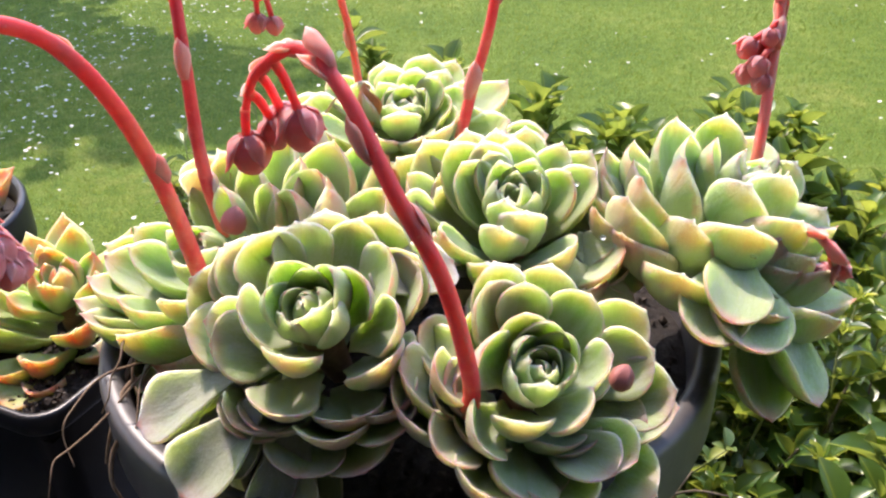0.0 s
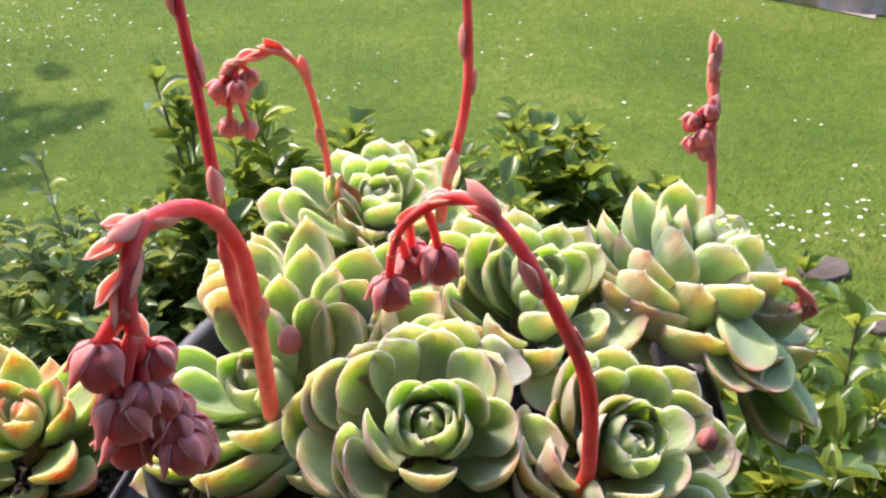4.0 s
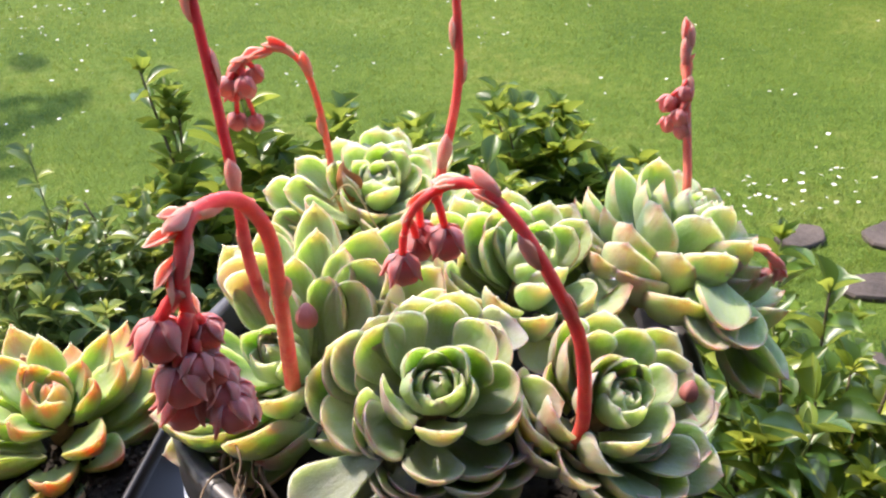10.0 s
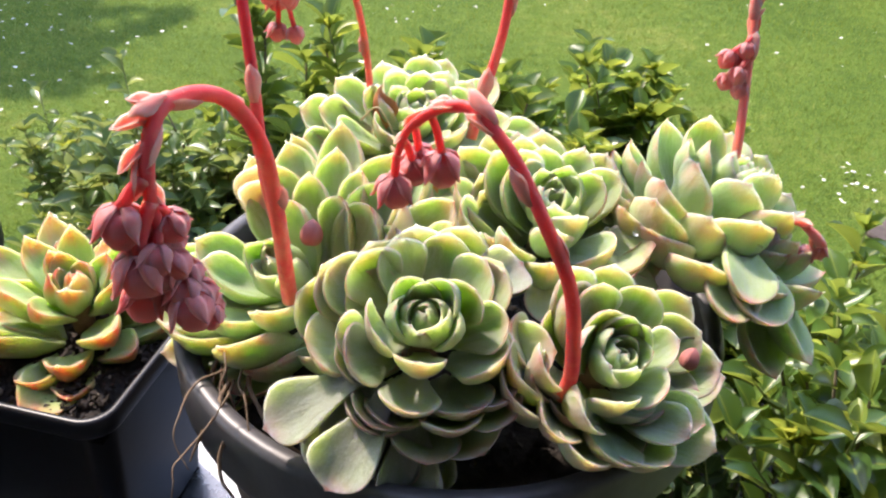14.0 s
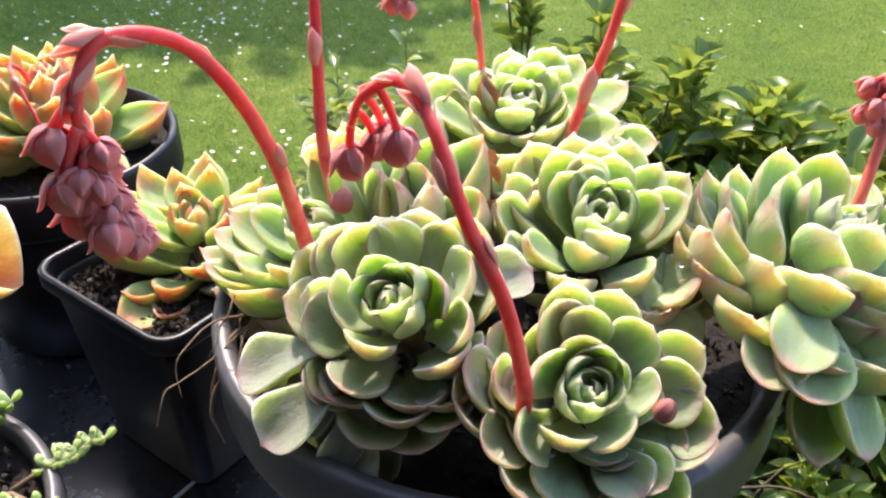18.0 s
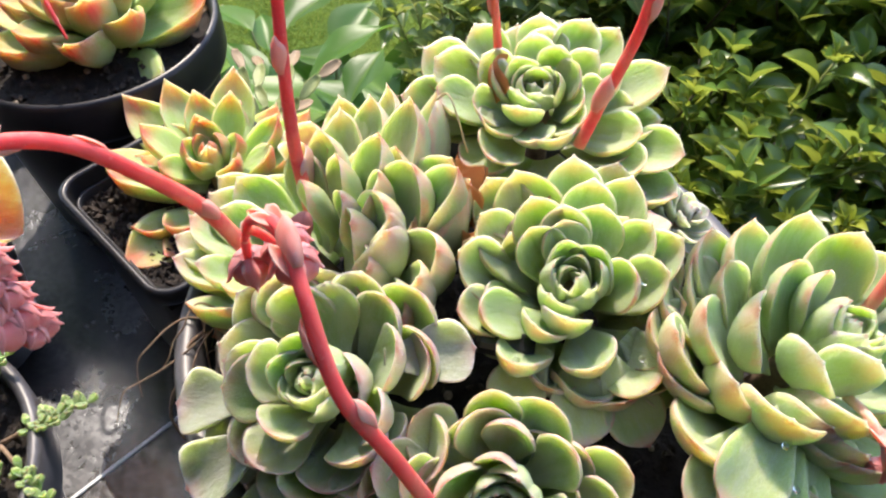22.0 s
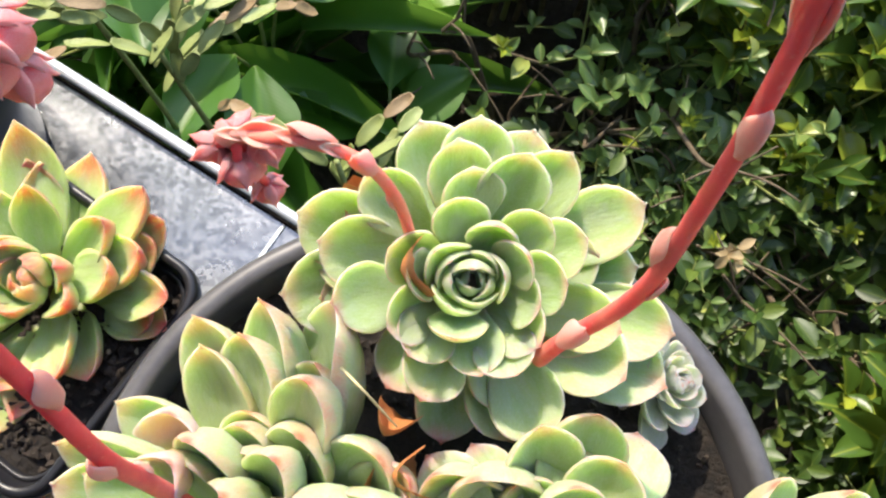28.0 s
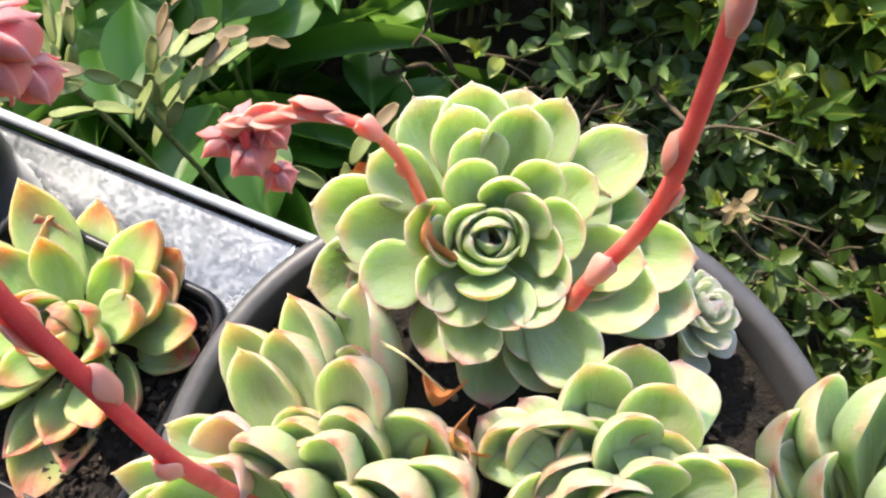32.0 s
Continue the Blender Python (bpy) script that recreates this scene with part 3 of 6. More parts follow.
def set_rosette(name, label, centre, axis, tips, meshes, ratio, length=(0.026, 0.30), heart=11, heart_r=0.013, under=8, category="succulent", group="rosettes in the round pot", pale=None, hang=-0.030, seed=0, thick=1.0, stem_len=0.075, heart_set=None, depth=(0.016, 0.50), foot=0.15):
    """A rosette whose leaf tips stand at given angles, radii and heights (degrees, mm, mm) about its axis;
    every leaf springs from the stem, the outer ones lower down; young leaves close the heart, older ones fill in below."""
    rnd = random.Random(seed)
    top = empty(name, frame_z(centre, axis), label, category, group)
    rmax = max(t[1] for t in tips) / 1000
    leaves = [(radians(a), r / 1000, z / 1000, 0) for a, r, z in tips]
    for k in range(heart):
        f = k / max(1, heart - 1)
        leaves.append((radians(137.508 * k + 40 * seed), heart_r * (1 - f) + 0.0016, -0.001 - 0.005 * f, 1))
    for k in range(under):
        a = radians(360 / max(1, under) * k + rnd.uniform(-18, 18))
        r = rmax * rnd.uniform(0.52, 0.80)
        leaves.append((a, r, -0.014 - 0.30 * r, 2))
    for k, (a, r, z, layer) in enumerate(leaves):
        out = Vector((math.cos(a), math.sin(a), 0))
        tip = out * r + Vector((0, 0, z))
        nominal = (length[0] + length[1] * r) * rnd.uniform(0.95, 1.05)
        foot_r = (foot * r if layer != 1 else 0.001 + 0.4 * r) * rnd.uniform(0.8, 1.2)
        foot_z = min(-depth[0] - depth[1] * r * (0.55 + 0.45 * min(1.0, -z / (0.35 * r + 0.004))), z + 0.25 * r - 0.004)
        if layer == 2:
            foot_z -= 0.006
        low = z < hang - 0.018 and layer == 0 and category == "succulent"
        if low:
            foot_z, foot_r = min(-0.030, 0.60 * z), 0.45 * r
        chord = Vector((r - foot_r, 0, z - foot_z + rnd.uniform(-0.002, 0.002)))
        el = math.atan2(chord.z, chord.x)
        base = out * foot_r + Vector((0, 0, foot_z))
        j = (k * 7 + seed) % len(meshes)
        use = (pale or ECH_DROOP) if low else meshes
        if heart_set is not None and r < 0.022 and layer != 2:
            use = heart_set
        bend = BENDS[use[j].name]
        el -= math.atan(bend)
        size = chord.length / math.sqrt(1 + bend * bend)
        d = out * math.cos(el) + Vector((0, 0, math.sin(el)))
        nrm = -out * math.sin(el) + Vector((0, 0, math.cos(el)))
        w = max(nominal * (0.27 if low else ratio), 0.005) * rnd.uniform(0.92, 1.08)
        if layer == 1:
            w = 0.0042 + 0.42 * r
        m = frame_x(base, d, nrm, (size, w, size * thick)) @ Matrix.Rotation(radians(rnd.uniform(-10, 10)), 4, "X")
        put("leaf", use[j], top, m)
    put("stem", tube("stem", [(0, 0, -stem_len), (0, 0, -0.04), (0, 0, -0.022)], [0.006, 0.008, 0.005], ROOT, 8), top)
    return top


# ---- ground and far garden ----
def grid_sheet(name, x0, x1, y0, y1, nx, ny, height, material):
    xs, ys = np.linspace(x0, x1, nx), np.linspace(y0, y1, ny)
    verts = [(x, y, height(x, y)) for y in ys for x in xs]
    faces = [(j * nx + i, j * nx + i + 1, (j + 1) * nx + i + 1, (j + 1) * nx + i) for j in range(ny - 1) for i in range(nx - 1)]
    return mesh_of(name, verts, faces, None, True, [material])


ground = tagged(new("ground", grid_sheet("ground", -300, 300, -300, 300, 41, 41, lambda x, y: 0.0, LAWN)), "mown green lawn with daisies reaching to the far hedge", "lawn", kind="structure")


def blades(name, count, region, seed, hmin, hmax, width):
    """Grass blades as one mesh."""
    rs = np.random.RandomState(seed)
    x0, x1, y0, y1 = region
    t = rs.rand(count)
    y = y0 + (y1 - y0) * t ** 1.5
    x = x0 + (x1 - x0) * rs.rand(count)
    h = hmin + (hmax - hmin) * rs.rand(count)
    a = rs.rand(count) * 6.283
    w = width * (0.6 + 0.8 * rs.rand(count)) * (1 + 0.12 * (y - y0))
    lean = h * (0.3 + 0.9 * rs.rand(count))
    b = rs.rand(count) * 6.283
    v = np.zeros((count, 3, 3))
    v[:, 0] = np.stack([x - w * np.cos(a), y - w * np.sin(a), np.full(count, -0.002)], 1)
    v[:, 1] = np.stack([x + w * np.cos(a), y + w * np.sin(a), np.full(count, -0.002)], 1)
    v[:, 2] = np.stack([x + lean * np.cos(b), y + lean * np.sin(b), h], 1)
    me = bpy.data.meshes.new(name)
    me.vertices.add(count * 3)
    me.vertices.foreach_set("co", v.ravel())
    me.loops.add(count * 3)
    me.loops.foreach_set("vertex_index", np.arange(count * 3, dtype=np.int32))
    me.polygons.add(count)
    me.polygons.foreach_set("loop_start", np.arange(0, count * 3, 3, dtype=np.int32))
    me.polygons.foreach_set("loop_total", np.full(count, 3, dtype=np.int32))
    me.uv_layers.new(name="UVMap")
    me.materials.append(GRASS)
    me.update()
    me.validate()
    return me


tagged(new("grass", blades("grass", 190000, (-4.5, 4.2, 1.15, 9.5), 3, 0.006, 0.021, 0.0020)), "short bright green grass blades of the lawn", "grass", kind="stuff")


def daisies():
    rs = random.Random(5)
    spots = []
    for _ in range(900):
        spots.append((rs.uniform(-4.5, -0.4), rs.uniform(2.0, 9.5)))
    for cx, cy, sx, sy, k in ((-1.0, 4.6, 0.35, 0.5, 160), (-0.6, 6.2, 0.3, 0.5, 160), (0.3, 7.9, 0.4, 0.5, 110), (-1.9, 3.1, 0.5, 0.5, 260), (-2.4, 4.6, 0.6, 0.7, 260), (-1.6, 8.7, 0.9, 0.6, 200), (0.3, 10.3, 0.8, 0.4, 150),
                             (1.75, 1.55, 0.22, 0.08, 46), (2.25, 1.35, 0.25, 0.09, 34), (1.15, 2.35, 0.10, 0.07, 22), (0.45, 3.1, 0.12, 0.1, 12), (1.35, 3.3, 0.12, 0.1, 9), (0.2, 1.9, 0.35, 0.2, 40), (-0.9, 1.6, 0.3, 0.2, 60), (-1.5, 2.6, 0.25, 0.3, 130), (-1.6, 3.6, 0.3, 0.35, 150)):
        for _ in range(k):
            spots.append((rs.gauss(cx, sx), rs.gauss(cy, sy)))
    for _ in range(190):
        spots.append((rs.uniform(-0.6, 3.4), rs.uniform(1.2, 6.0)))
    verts, faces, slots = [], [], []
    for x, y in spots:
        if y < 1.0:
            continue
        r, z = rs.uniform(0.0045, 0.0085), rs.uniform(0.028, 0.042)
        tx, ty = rs.uniform(-0.35, 0.35), rs.uniform(-0.5, 0.2)
        for rr, zz, m, k in ((r, 0.0, 0, 7), (r * 0.35, 0.002, 1, 5)):
            b = len(verts)
            for j in range(k):
                a = 6.283 * j / k
                px, py = rr * math.cos(a), rr * math.sin(a)
                verts.append((x + px, y + py, z + zz + tx * px + ty * py))
            faces.append(tuple(range(b, b + k)))
            slots.append(m)
    return mesh_of("daisies", verts, faces, None, False, [DAISY, DAISY_EYE], slots)


tagged(new("daisies", daisies()), "white daisies scattered over the lawn", "daisies", kind="stuff")


# ---- thin leaves and shrubs ----
def blade_template(stations=7, profile=(0.05, 0.62, 0.93, 1.0, 0.88, 0.55, 0.03), fold=0.14, curl=0.16):
    """A thin folded leaf along x, one unit long, half width one: vertices, faces, uvs."""
    v, uv, f = [], [], []
    for k in range(stations):
        u = k / (stations - 1)
        w = profile[k]
        z = -curl * u * u
        v += [(u, -w, z + fold * w), (u, 0, z), (u, w, z + fold * w)]
        uv += [(u, 0.5 - 0.5 * w), (u, 0.5), (u, 0.5 + 0.5 * w)]
    for k in range(stations - 1):
        a = 3 * k
        f += [(a, a + 1, a + 4, a + 3), (a + 1, a + 2, a + 5, a + 4)]
    return np.array(v), f, np.array(uv)


TEMPLATE = blade_template()
GLOSSY = blade_template(8, (0.10, 0.36, 0.66, 0.90, 1.0, 0.95, 0.66, 0.02), 0.24, 0.24)
SWORD = blade_template(7, (0.5, 0.8, 0.95, 1.0, 0.85, 0.5, 0.02), 0.25, 0.25)


def joined_leaves(name, mats4, template, material):
    tv, tf, tu = template
    k = len(tv)
    h = np.hstack([tv, np.ones((k, 1))])
    arr = np.array([[list(r) for r in m] for m in mats4])
    verts = (arr @ h.T).transpose(0, 2, 1)[:, :, :3].reshape(-1, 3)
    base = np.arange(len(mats4))[:, None, None] * k
    faces = (np.array(tf)[None] + base).reshape(-1, 4)
    return mesh_of(name, verts, faces.tolist(), np.tile(tu, (len(mats4), 1)), True, [material])


SINGLE = {}


def single_leaf(template, material, key):
    if key not in SINGLE:
        SINGLE[key] = mesh_of("leaf", template[0], template[1], template[2], True, [material])
    return SINGLE[key]


def shrub(label, base, height, spread, stems, leaf, seed, material=None, singles=0, bare=0.35, ratio=0.27, step=0.024, lean=(0, 0), name="shrub", group="glossy shrubs behind the table", template=None, category="shrub", twigs=2, rise=0.0, shoots=0.0):
    """Woody stems from one foot, forked, with leaves along their upper length."""
    material = material or SHRUB_LEAF
    template = template or TEMPLATE
    rnd = random.Random(seed)
    top = empty(name, Matrix.Translation(base), label, category, group)
    leaves, young = [], []
    for s in range(stems):
        a = rnd.uniform(0, 6.283)
        r = spread * math.sqrt(rnd.random())
        h = height * rnd.uniform(0.62, 1.0)
        end = Vector((math.cos(a) * r + lean[0], math.sin(a) * r + lean[1], h))
        mid = Vector((end.x * 0.35 + rnd.uniform(-0.03, 0.03), end.y * 0.35 + rnd.uniform(-0.03, 0.03), h * 0.55))
        foot = Vector((rnd.uniform(-0.05, 0.05), rnd.uniform(-0.05, 0.05), -0.01))
        path = spline([foot, mid, end], 14)
        put("branch", tube("branch", path, [0.0055, 0.0038, 0.0018], BARK if s % 3 else GREEN_TWIG, 6), top)
        lines = [path]
        for _ in range(twigs):
            k = rnd.randrange(5, 11)
            w = Vector((rnd.uniform(-1, 1), rnd.uniform(-1, 1), rnd.uniform(0.2, 1.0))).normalized() * rnd.uniform(0.08, 0.2)
            p0 = Vector(path[k])
            side = spline([p0, p0 + w * 0.5 + Vector((0, 0, 0.01)), p0 + w + Vector((0, 0, 0.03))], 8)
            put("twig", tube("twig", side, [0.0026, 0.0012], GREEN_TWIG, 5), top)
            lines.append(side)
        for q, line in enumerate(lines):
            seg = np.linalg.norm(np.diff(line, axis=0), axis=1)
            cum = np.concatenate([[0], np.cumsum(seg)])
            s0 = cum[-1] * (bare if q == 0 else 0.15)
            turn = rnd.uniform(0, 6.283)
            while s0 < cum[-1] + 0.001:
                p = Vector([float(np.interp(s0, cum, line[:, i])) for i in range(3)])
                last = s0 > cum[-1] - step
                for _ in range(3 if last else 1):
                    turn += 2.4
                    out = Vector((math.cos(turn), math.sin(turn), rnd.uniform(-0.15, 0.75) + rise + (0.7 if last else 0)))
                    size = leaf * rnd.uniform(0.65, 1.15) * (0.75 if last else 1.0)
                    up = Vector((rnd.uniform(-0.4, 0.4), rnd.uniform(-0.4, 0.4), 1))
                    leaves.append(frame_x(p, out, up, (size, size * ratio, size)))
                if last and rnd.random() < shoots:
                    for _ in range(5):
                        turn += 2.4
                        size = leaf * rnd.uniform(0.28, 0.55)
                        young.append(frame_x(p + Vector((0, 0, 0.004)), (math.cos(turn), math.sin(turn), rnd.uniform(0.6, 1.6)), (rnd.uniform(-0.4, 0.4), rnd.uniform(-0.4, 0.4), 1), (size, size * ratio * 0.9, size)))
                s0 += step * rnd.uniform(0.7, 1.3)
    rnd.shuffle(leaves)
    for m in leaves[:singles]:
        put("leaf", single_leaf(template, material, material.name + str(len(template[0]))), top, m)
    tagged(put("foliage", joined_leaves("foliage", leaves[singles:], template, material), top), kind="stuff")
    if young:
        tagged(put("new_growth", joined_leaves("new_growth", young, template, SHOOT), top, None, "small yellow-green young leaves"), kind="stuff")
    return top


# bare earth under the hedge and the table, its dark colour standing in for shade
edge_pts = [(-1.5, -1.5), (0.95, -1.5), (1.00, -0.5), (0.92, 0.1), (0.98, 0.6), (0.95, 1.15), (0.66, 1.36), (0.2, 1.34), (-0.3, 1.34), (-0.75, 1.24), (-1.1, 0.95), (-1.5, 0.8)]
earth = []
for k, (x, y) in enumerate(edge_pts):
    x2, y2 = edge_pts[(k + 1) % len(edge_pts)]
    for q in range(8):
        w = 0.05 * noise.noise(Vector((k * 1.7 + q * 0.9, 3.3, 0)))
        earth.append((x + (x2 - x) * q / 8 + w, y + (y2 - y) * q / 8 + w, 0.007))
tagged(new("bare_earth", mesh_of("bare_earth", earth, [tuple(range(len(earth)))], None, False, [EARTH])), "bare dark earth under the hedge", "earth", kind="structure")

# x, y, height, spread, stems, leaf, kind: r glossy hedge, y young leaves, l low small-leaved, m thin and twiggy
REAR_HEDGE = (
    (-0.30, 1.18, 0.46, 0.16, 8, 0.062, "r"), (-0.10, 1.14, 0.80, 0.06, 5, 0.066, "r"), (-0.02, 1.18, 0.58, 0.14, 10, 0.082, "r"), (0.13, 1.22, 0.66, 0.13, 12, 0.090, "r"), (0.29, 1.16, 0.62, 0.14, 10, 0.092, "r"),
    (0.47, 1.22, 0.58, 0.13, 9, 0.088, "r"), (0.64, 1.24, 0.56, 0.12, 8, 0.088, "r"), (0.80, 1.16, 0.46, 0.10, 7, 0.078, "r"),
)
LOW_SHRUBS = (
    (-0.40, 1.22, 0.47, 0.16, 11, 0.054, "l"), (-0.30, 1.04, 0.52, 0.14, 10, 0.056, "l"), (-0.52, 1.42, 0.38, 0.18, 9, 0.052, "l"), (-0.20, 1.10, 0.56, 0.13, 9, 0.058, "l"), (-0.40, 1.02, 0.42, 0.13, 8, 0.052, "l"),
)
YOUNG_SHRUBS = (
    (0.58, 0.20, 0.60, 0.15, 12, 0.070, "y"), (0.52, -0.06, 0.58, 0.16, 12, 0.072, "y"), (0.66, -0.16, 0.5, 0.18, 11, 0.070, "y"), (0.40, 0.64, 0.42, 0.14, 7, 0.060, "y"),
    (0.56, 0.56, 0.42, 0.13, 7, 0.062, "y"), (0.52, 0.72, 0.46, 0.16, 10, 0.066, "y"), (0.30, 0.78, 0.50, 0.18, 11, 0.070, "y"),
)
THIN_SHRUBS = (
    (0.14, 0.66, 0.30, 0.20, 6, 0.042, "m"), (0.38, 0.56, 0.30, 0.18, 6, 0.042, "m"), (0.24, 0.50, 0.26, 0.16, 5, 0.040, "m"),
)
MID_HEDGE = (
    (0.68, 0.36, 0.60, 0.16, 13, 0.070, "r"), (0.54, -0.24, 0.50, 0.18, 12, 0.070, "r"), (0.76, 0.56, 0.46, 0.12, 9, 0.070, "r"), (0.72, 0.04, 0.5, 0.16, 11, 0.067, "r"),
    (0.0, 0.84, 0.48, 0.16, 9, 0.065, "r"), (0.14, 0.84, 0.52, 0.16, 10, 0.070, "r"), (0.66, 0.74, 0.42, 0.13, 9, 0.067, "r"), (0.40, 0.94, 0.54, 0.18, 11, 0.072, "r"),
)
SHRUBS = REAR_HEDGE + LOW_SHRUBS + YOUNG_SHRUBS + THIN_SHRUBS + MID_HEDGE
LABELS = {"y": "evergreen shrub with bright young yellow-green leaves", "r": "evergreen shrub with glossy pointed leaves and yellow tips", "l": "low evergreen shrub with small pale glossy leaves", "m": "thin twiggy shrub with small leaves and bare brown branches"}
for k, (x, y, h, sp, st, lf, kind_of) in enumerate(SHRUBS):
    shrub(LABELS[kind_of], (x, y, 0), h, sp, st, lf, 40 + k, {"r": SHRUB_LEAF, "y": YOUNG_LEAF}.get(kind_of, SMALL_LEAF), singles=14, bare={"r": 0.30, "y": 0.30, "l": 0.35, "m": 0.62}[kind_of], step={"r": 0.022, "y": 0.021, "l": 0.021, "m": 0.036}[kind_of], rise={"r": 0.60, "y": 0.35, "l": 0.25, "m": 0.0}[kind_of], ratio={"r": 0.24, "y": 0.25, "l": 0.25, "m": 0.26}[kind_of], template=GLOSSY, shoots={"r": 0.45, "y": 0.55, "l": 0.35, "m": 0.2}[kind_of], twigs={"r": 2, "y": 2, "l": 3, "m": 4}[kind_of])


def wide_template(profile, fold, curl, wave):
    """A broad leaf, seven points across, arched between midrib and margin."""
    v, uv, f = [], [], []
    n, m = len(profile), 7
    for k in range(n):
        u = k / (n - 1)
        for j in range(m):
            q = j / (m - 1) * 2 - 1
            w = profile[k]
            v.append((u, q * w, -curl * u * u + fold * abs(q) * w * (1.3 - 0.6 * abs(q)) + wave * math.sin(9 * u + (2 if q > 0 else 0)) * q * q))
            uv.append((u, 0.5 + 0.5 * q * w))
    for k in range(n - 1):
        for j in range(m - 1):
            a = m * k + j
            f.append((a, a + 1, a + m + 1, a + m))
    return np.array(v), f, np.array(uv)


def broad_plant(base, seed, count, size, label, name, material, ratio, rise, template, category="garden plant"):
    rnd = random.Random(seed)
    top = empty(name, Matrix.Translation(base), label, category, "leafy plants under the table edge")
    for k in range(count):
        a = 2.4 * k + rnd.uniform(-0.4, 0.4)
        h = rise * (0.25 + 0.75 * k / count) * rnd.uniform(0.8, 1.1)
        r = size * rnd.uniform(0.1, 0.45)
        p = Vector((math.cos(a) * r, math.sin(a) * r, h))
        put("stalk", tube("stalk", spline([(0, 0, -0.01), (p.x * 0.4, p.y * 0.4, h * 0.6), p], 6), [0.004, 0.0022], GREEN_TWIG, 5), top)
        L = size * rnd.uniform(0.7, 1.15)
        put("leaf", single_leaf(template, material, material.name + name), top,
            frame_x(p, (math.cos(a), math.sin(a), rnd.uniform(-0.15, 0.6)), (rnd.uniform(-0.3, 0.3), rnd.uniform(-0.3, 0.3), 1), (L, L * ratio, L)))
    return top


LARGE = wide_template((0.06, 0.30, 0.56, 0.78, 0.93, 1.0, 0.98, 0.88, 0.70, 0.46, 0.20, 0.01), 0.16, 0.20, 0.03)
for k, (x, y, s, c, rise) in enumerate(((-0.16, 0.52, 0.15, 7, 0.26), (-0.36, 0.58, 0.15, 12, 0.38), (-0.55, 0.64, 0.15, 12, 0.38), (-0.22, 0.76, 0.16, 11, 0.34), (-0.42, 0.82, 0.17, 12, 0.36), (-0.62, 0.88, 0.17, 12, 0.36), (-0.82, 0.72, 0.16, 12, 0.34), (-0.78, 0.95, 0.16, 12, 0.34), (-0.48, 0.70, 0.17, 14, 0.46), (-0.62, 0.74, 0.16, 14, 0.44))):
    broad_plant((x, y, 0), 90 + k, c, s, "broad-leaved garden plant with bright green pointed leaves", "leafy_plant", BROAD_LEAF, 0.30, rise, LARGE)
for k, (x, y, s, c, rise) in enumerate(((-0.46, 0.56, 0.30, 16, 0.20), (-0.62, 0.62, 0.32, 18, 0.22), (-0.36, 0.62, 0.30, 14, 0.20), (-0.54, 0.76, 0.32, 16, 0.24))):
    broad_plant((x, y, 0), 191 + k, c, s, "clump of upright strap leaves", "strap_leaf_plant", BROAD_LEAF, 0.09, rise, SWORD)

SEG_OUT = ((0, 0.22), (0.10, 0.50), (0.24, 0.78), (0.34, 0.82), (0.42, 0.94), (0.56, 0.98), (0.64, 0.90), (0.74, 0.92), (0.84, 0.74), (0.93, 0.62), (1.0, 0.30))
SEGS = [fat_leaf("segment", SEG_OUT, m, cup=0.10, bend=0.06, thick=0.07, side=12, wobble=0.05, seed=s) for s, m in ((1, SEGMENT), (2, SEGMENT_BROWN))]


def jointed_cactus(base, height, shoots, seed, toward=0.0):
    """Arching shoots, each a chain of flat joints; the outermost joints are brownish."""
    rnd = random.Random(seed)
    top = empty("jointed_cactus", Matrix.Translation(base), "jointed cactus with flat olive segments and brownish ends", "cactus", "jointed cactus shoots")
    put("stem", tube("stem", spline([(0, 0, -0.01), (0.01, 0.0, height * 0.5), (0, 0, height)], 8), [0.004, 0.003], GREEN_TWIG, 7), top)
    for s in range(shoots):
        a = toward + rnd.uniform(-1.7, 1.7)
        el = rnd.uniform(0.3, 1.1)
        p = Vector((rnd.uniform(-0.02, 0.02), rnd.uniform(-0.02, 0.02), height * rnd.uniform(0.86, 1.0)))
        for k in range(rnd.choice((3, 4, 4, 5))):
            L = rnd.uniform(0.034, 0.044)
            d = Vector((math.cos(a) * math.cos(el), math.sin(a) * math.cos(el), math.sin(el)))
            last = k >= 3 or (k == 2 and rnd.random() < 0.35)
            put("segment", SEGS[1 if last else 0], top, frame_x(p, d, (rnd.uniform(-0.6, 0.6), rnd.uniform(-0.6, 0.6), 1), (L, L * 0.21, L)))
            p = p + d * L * 0.97
            el -= rnd.uniform(0.15, 0.55)
            a += rnd.uniform(-0.4, 0.4)
    return top


jointed_cactus((-0.33, 0.37, 0), 0.60, 9, 61, 1.8)
jointed_cactus((-0.42, 0.41, 0), 0.62, 9, 62, 2.0)
jointed_cactus((-0.14, 0.29, 0), 0.60, 4, 63, 1.2)


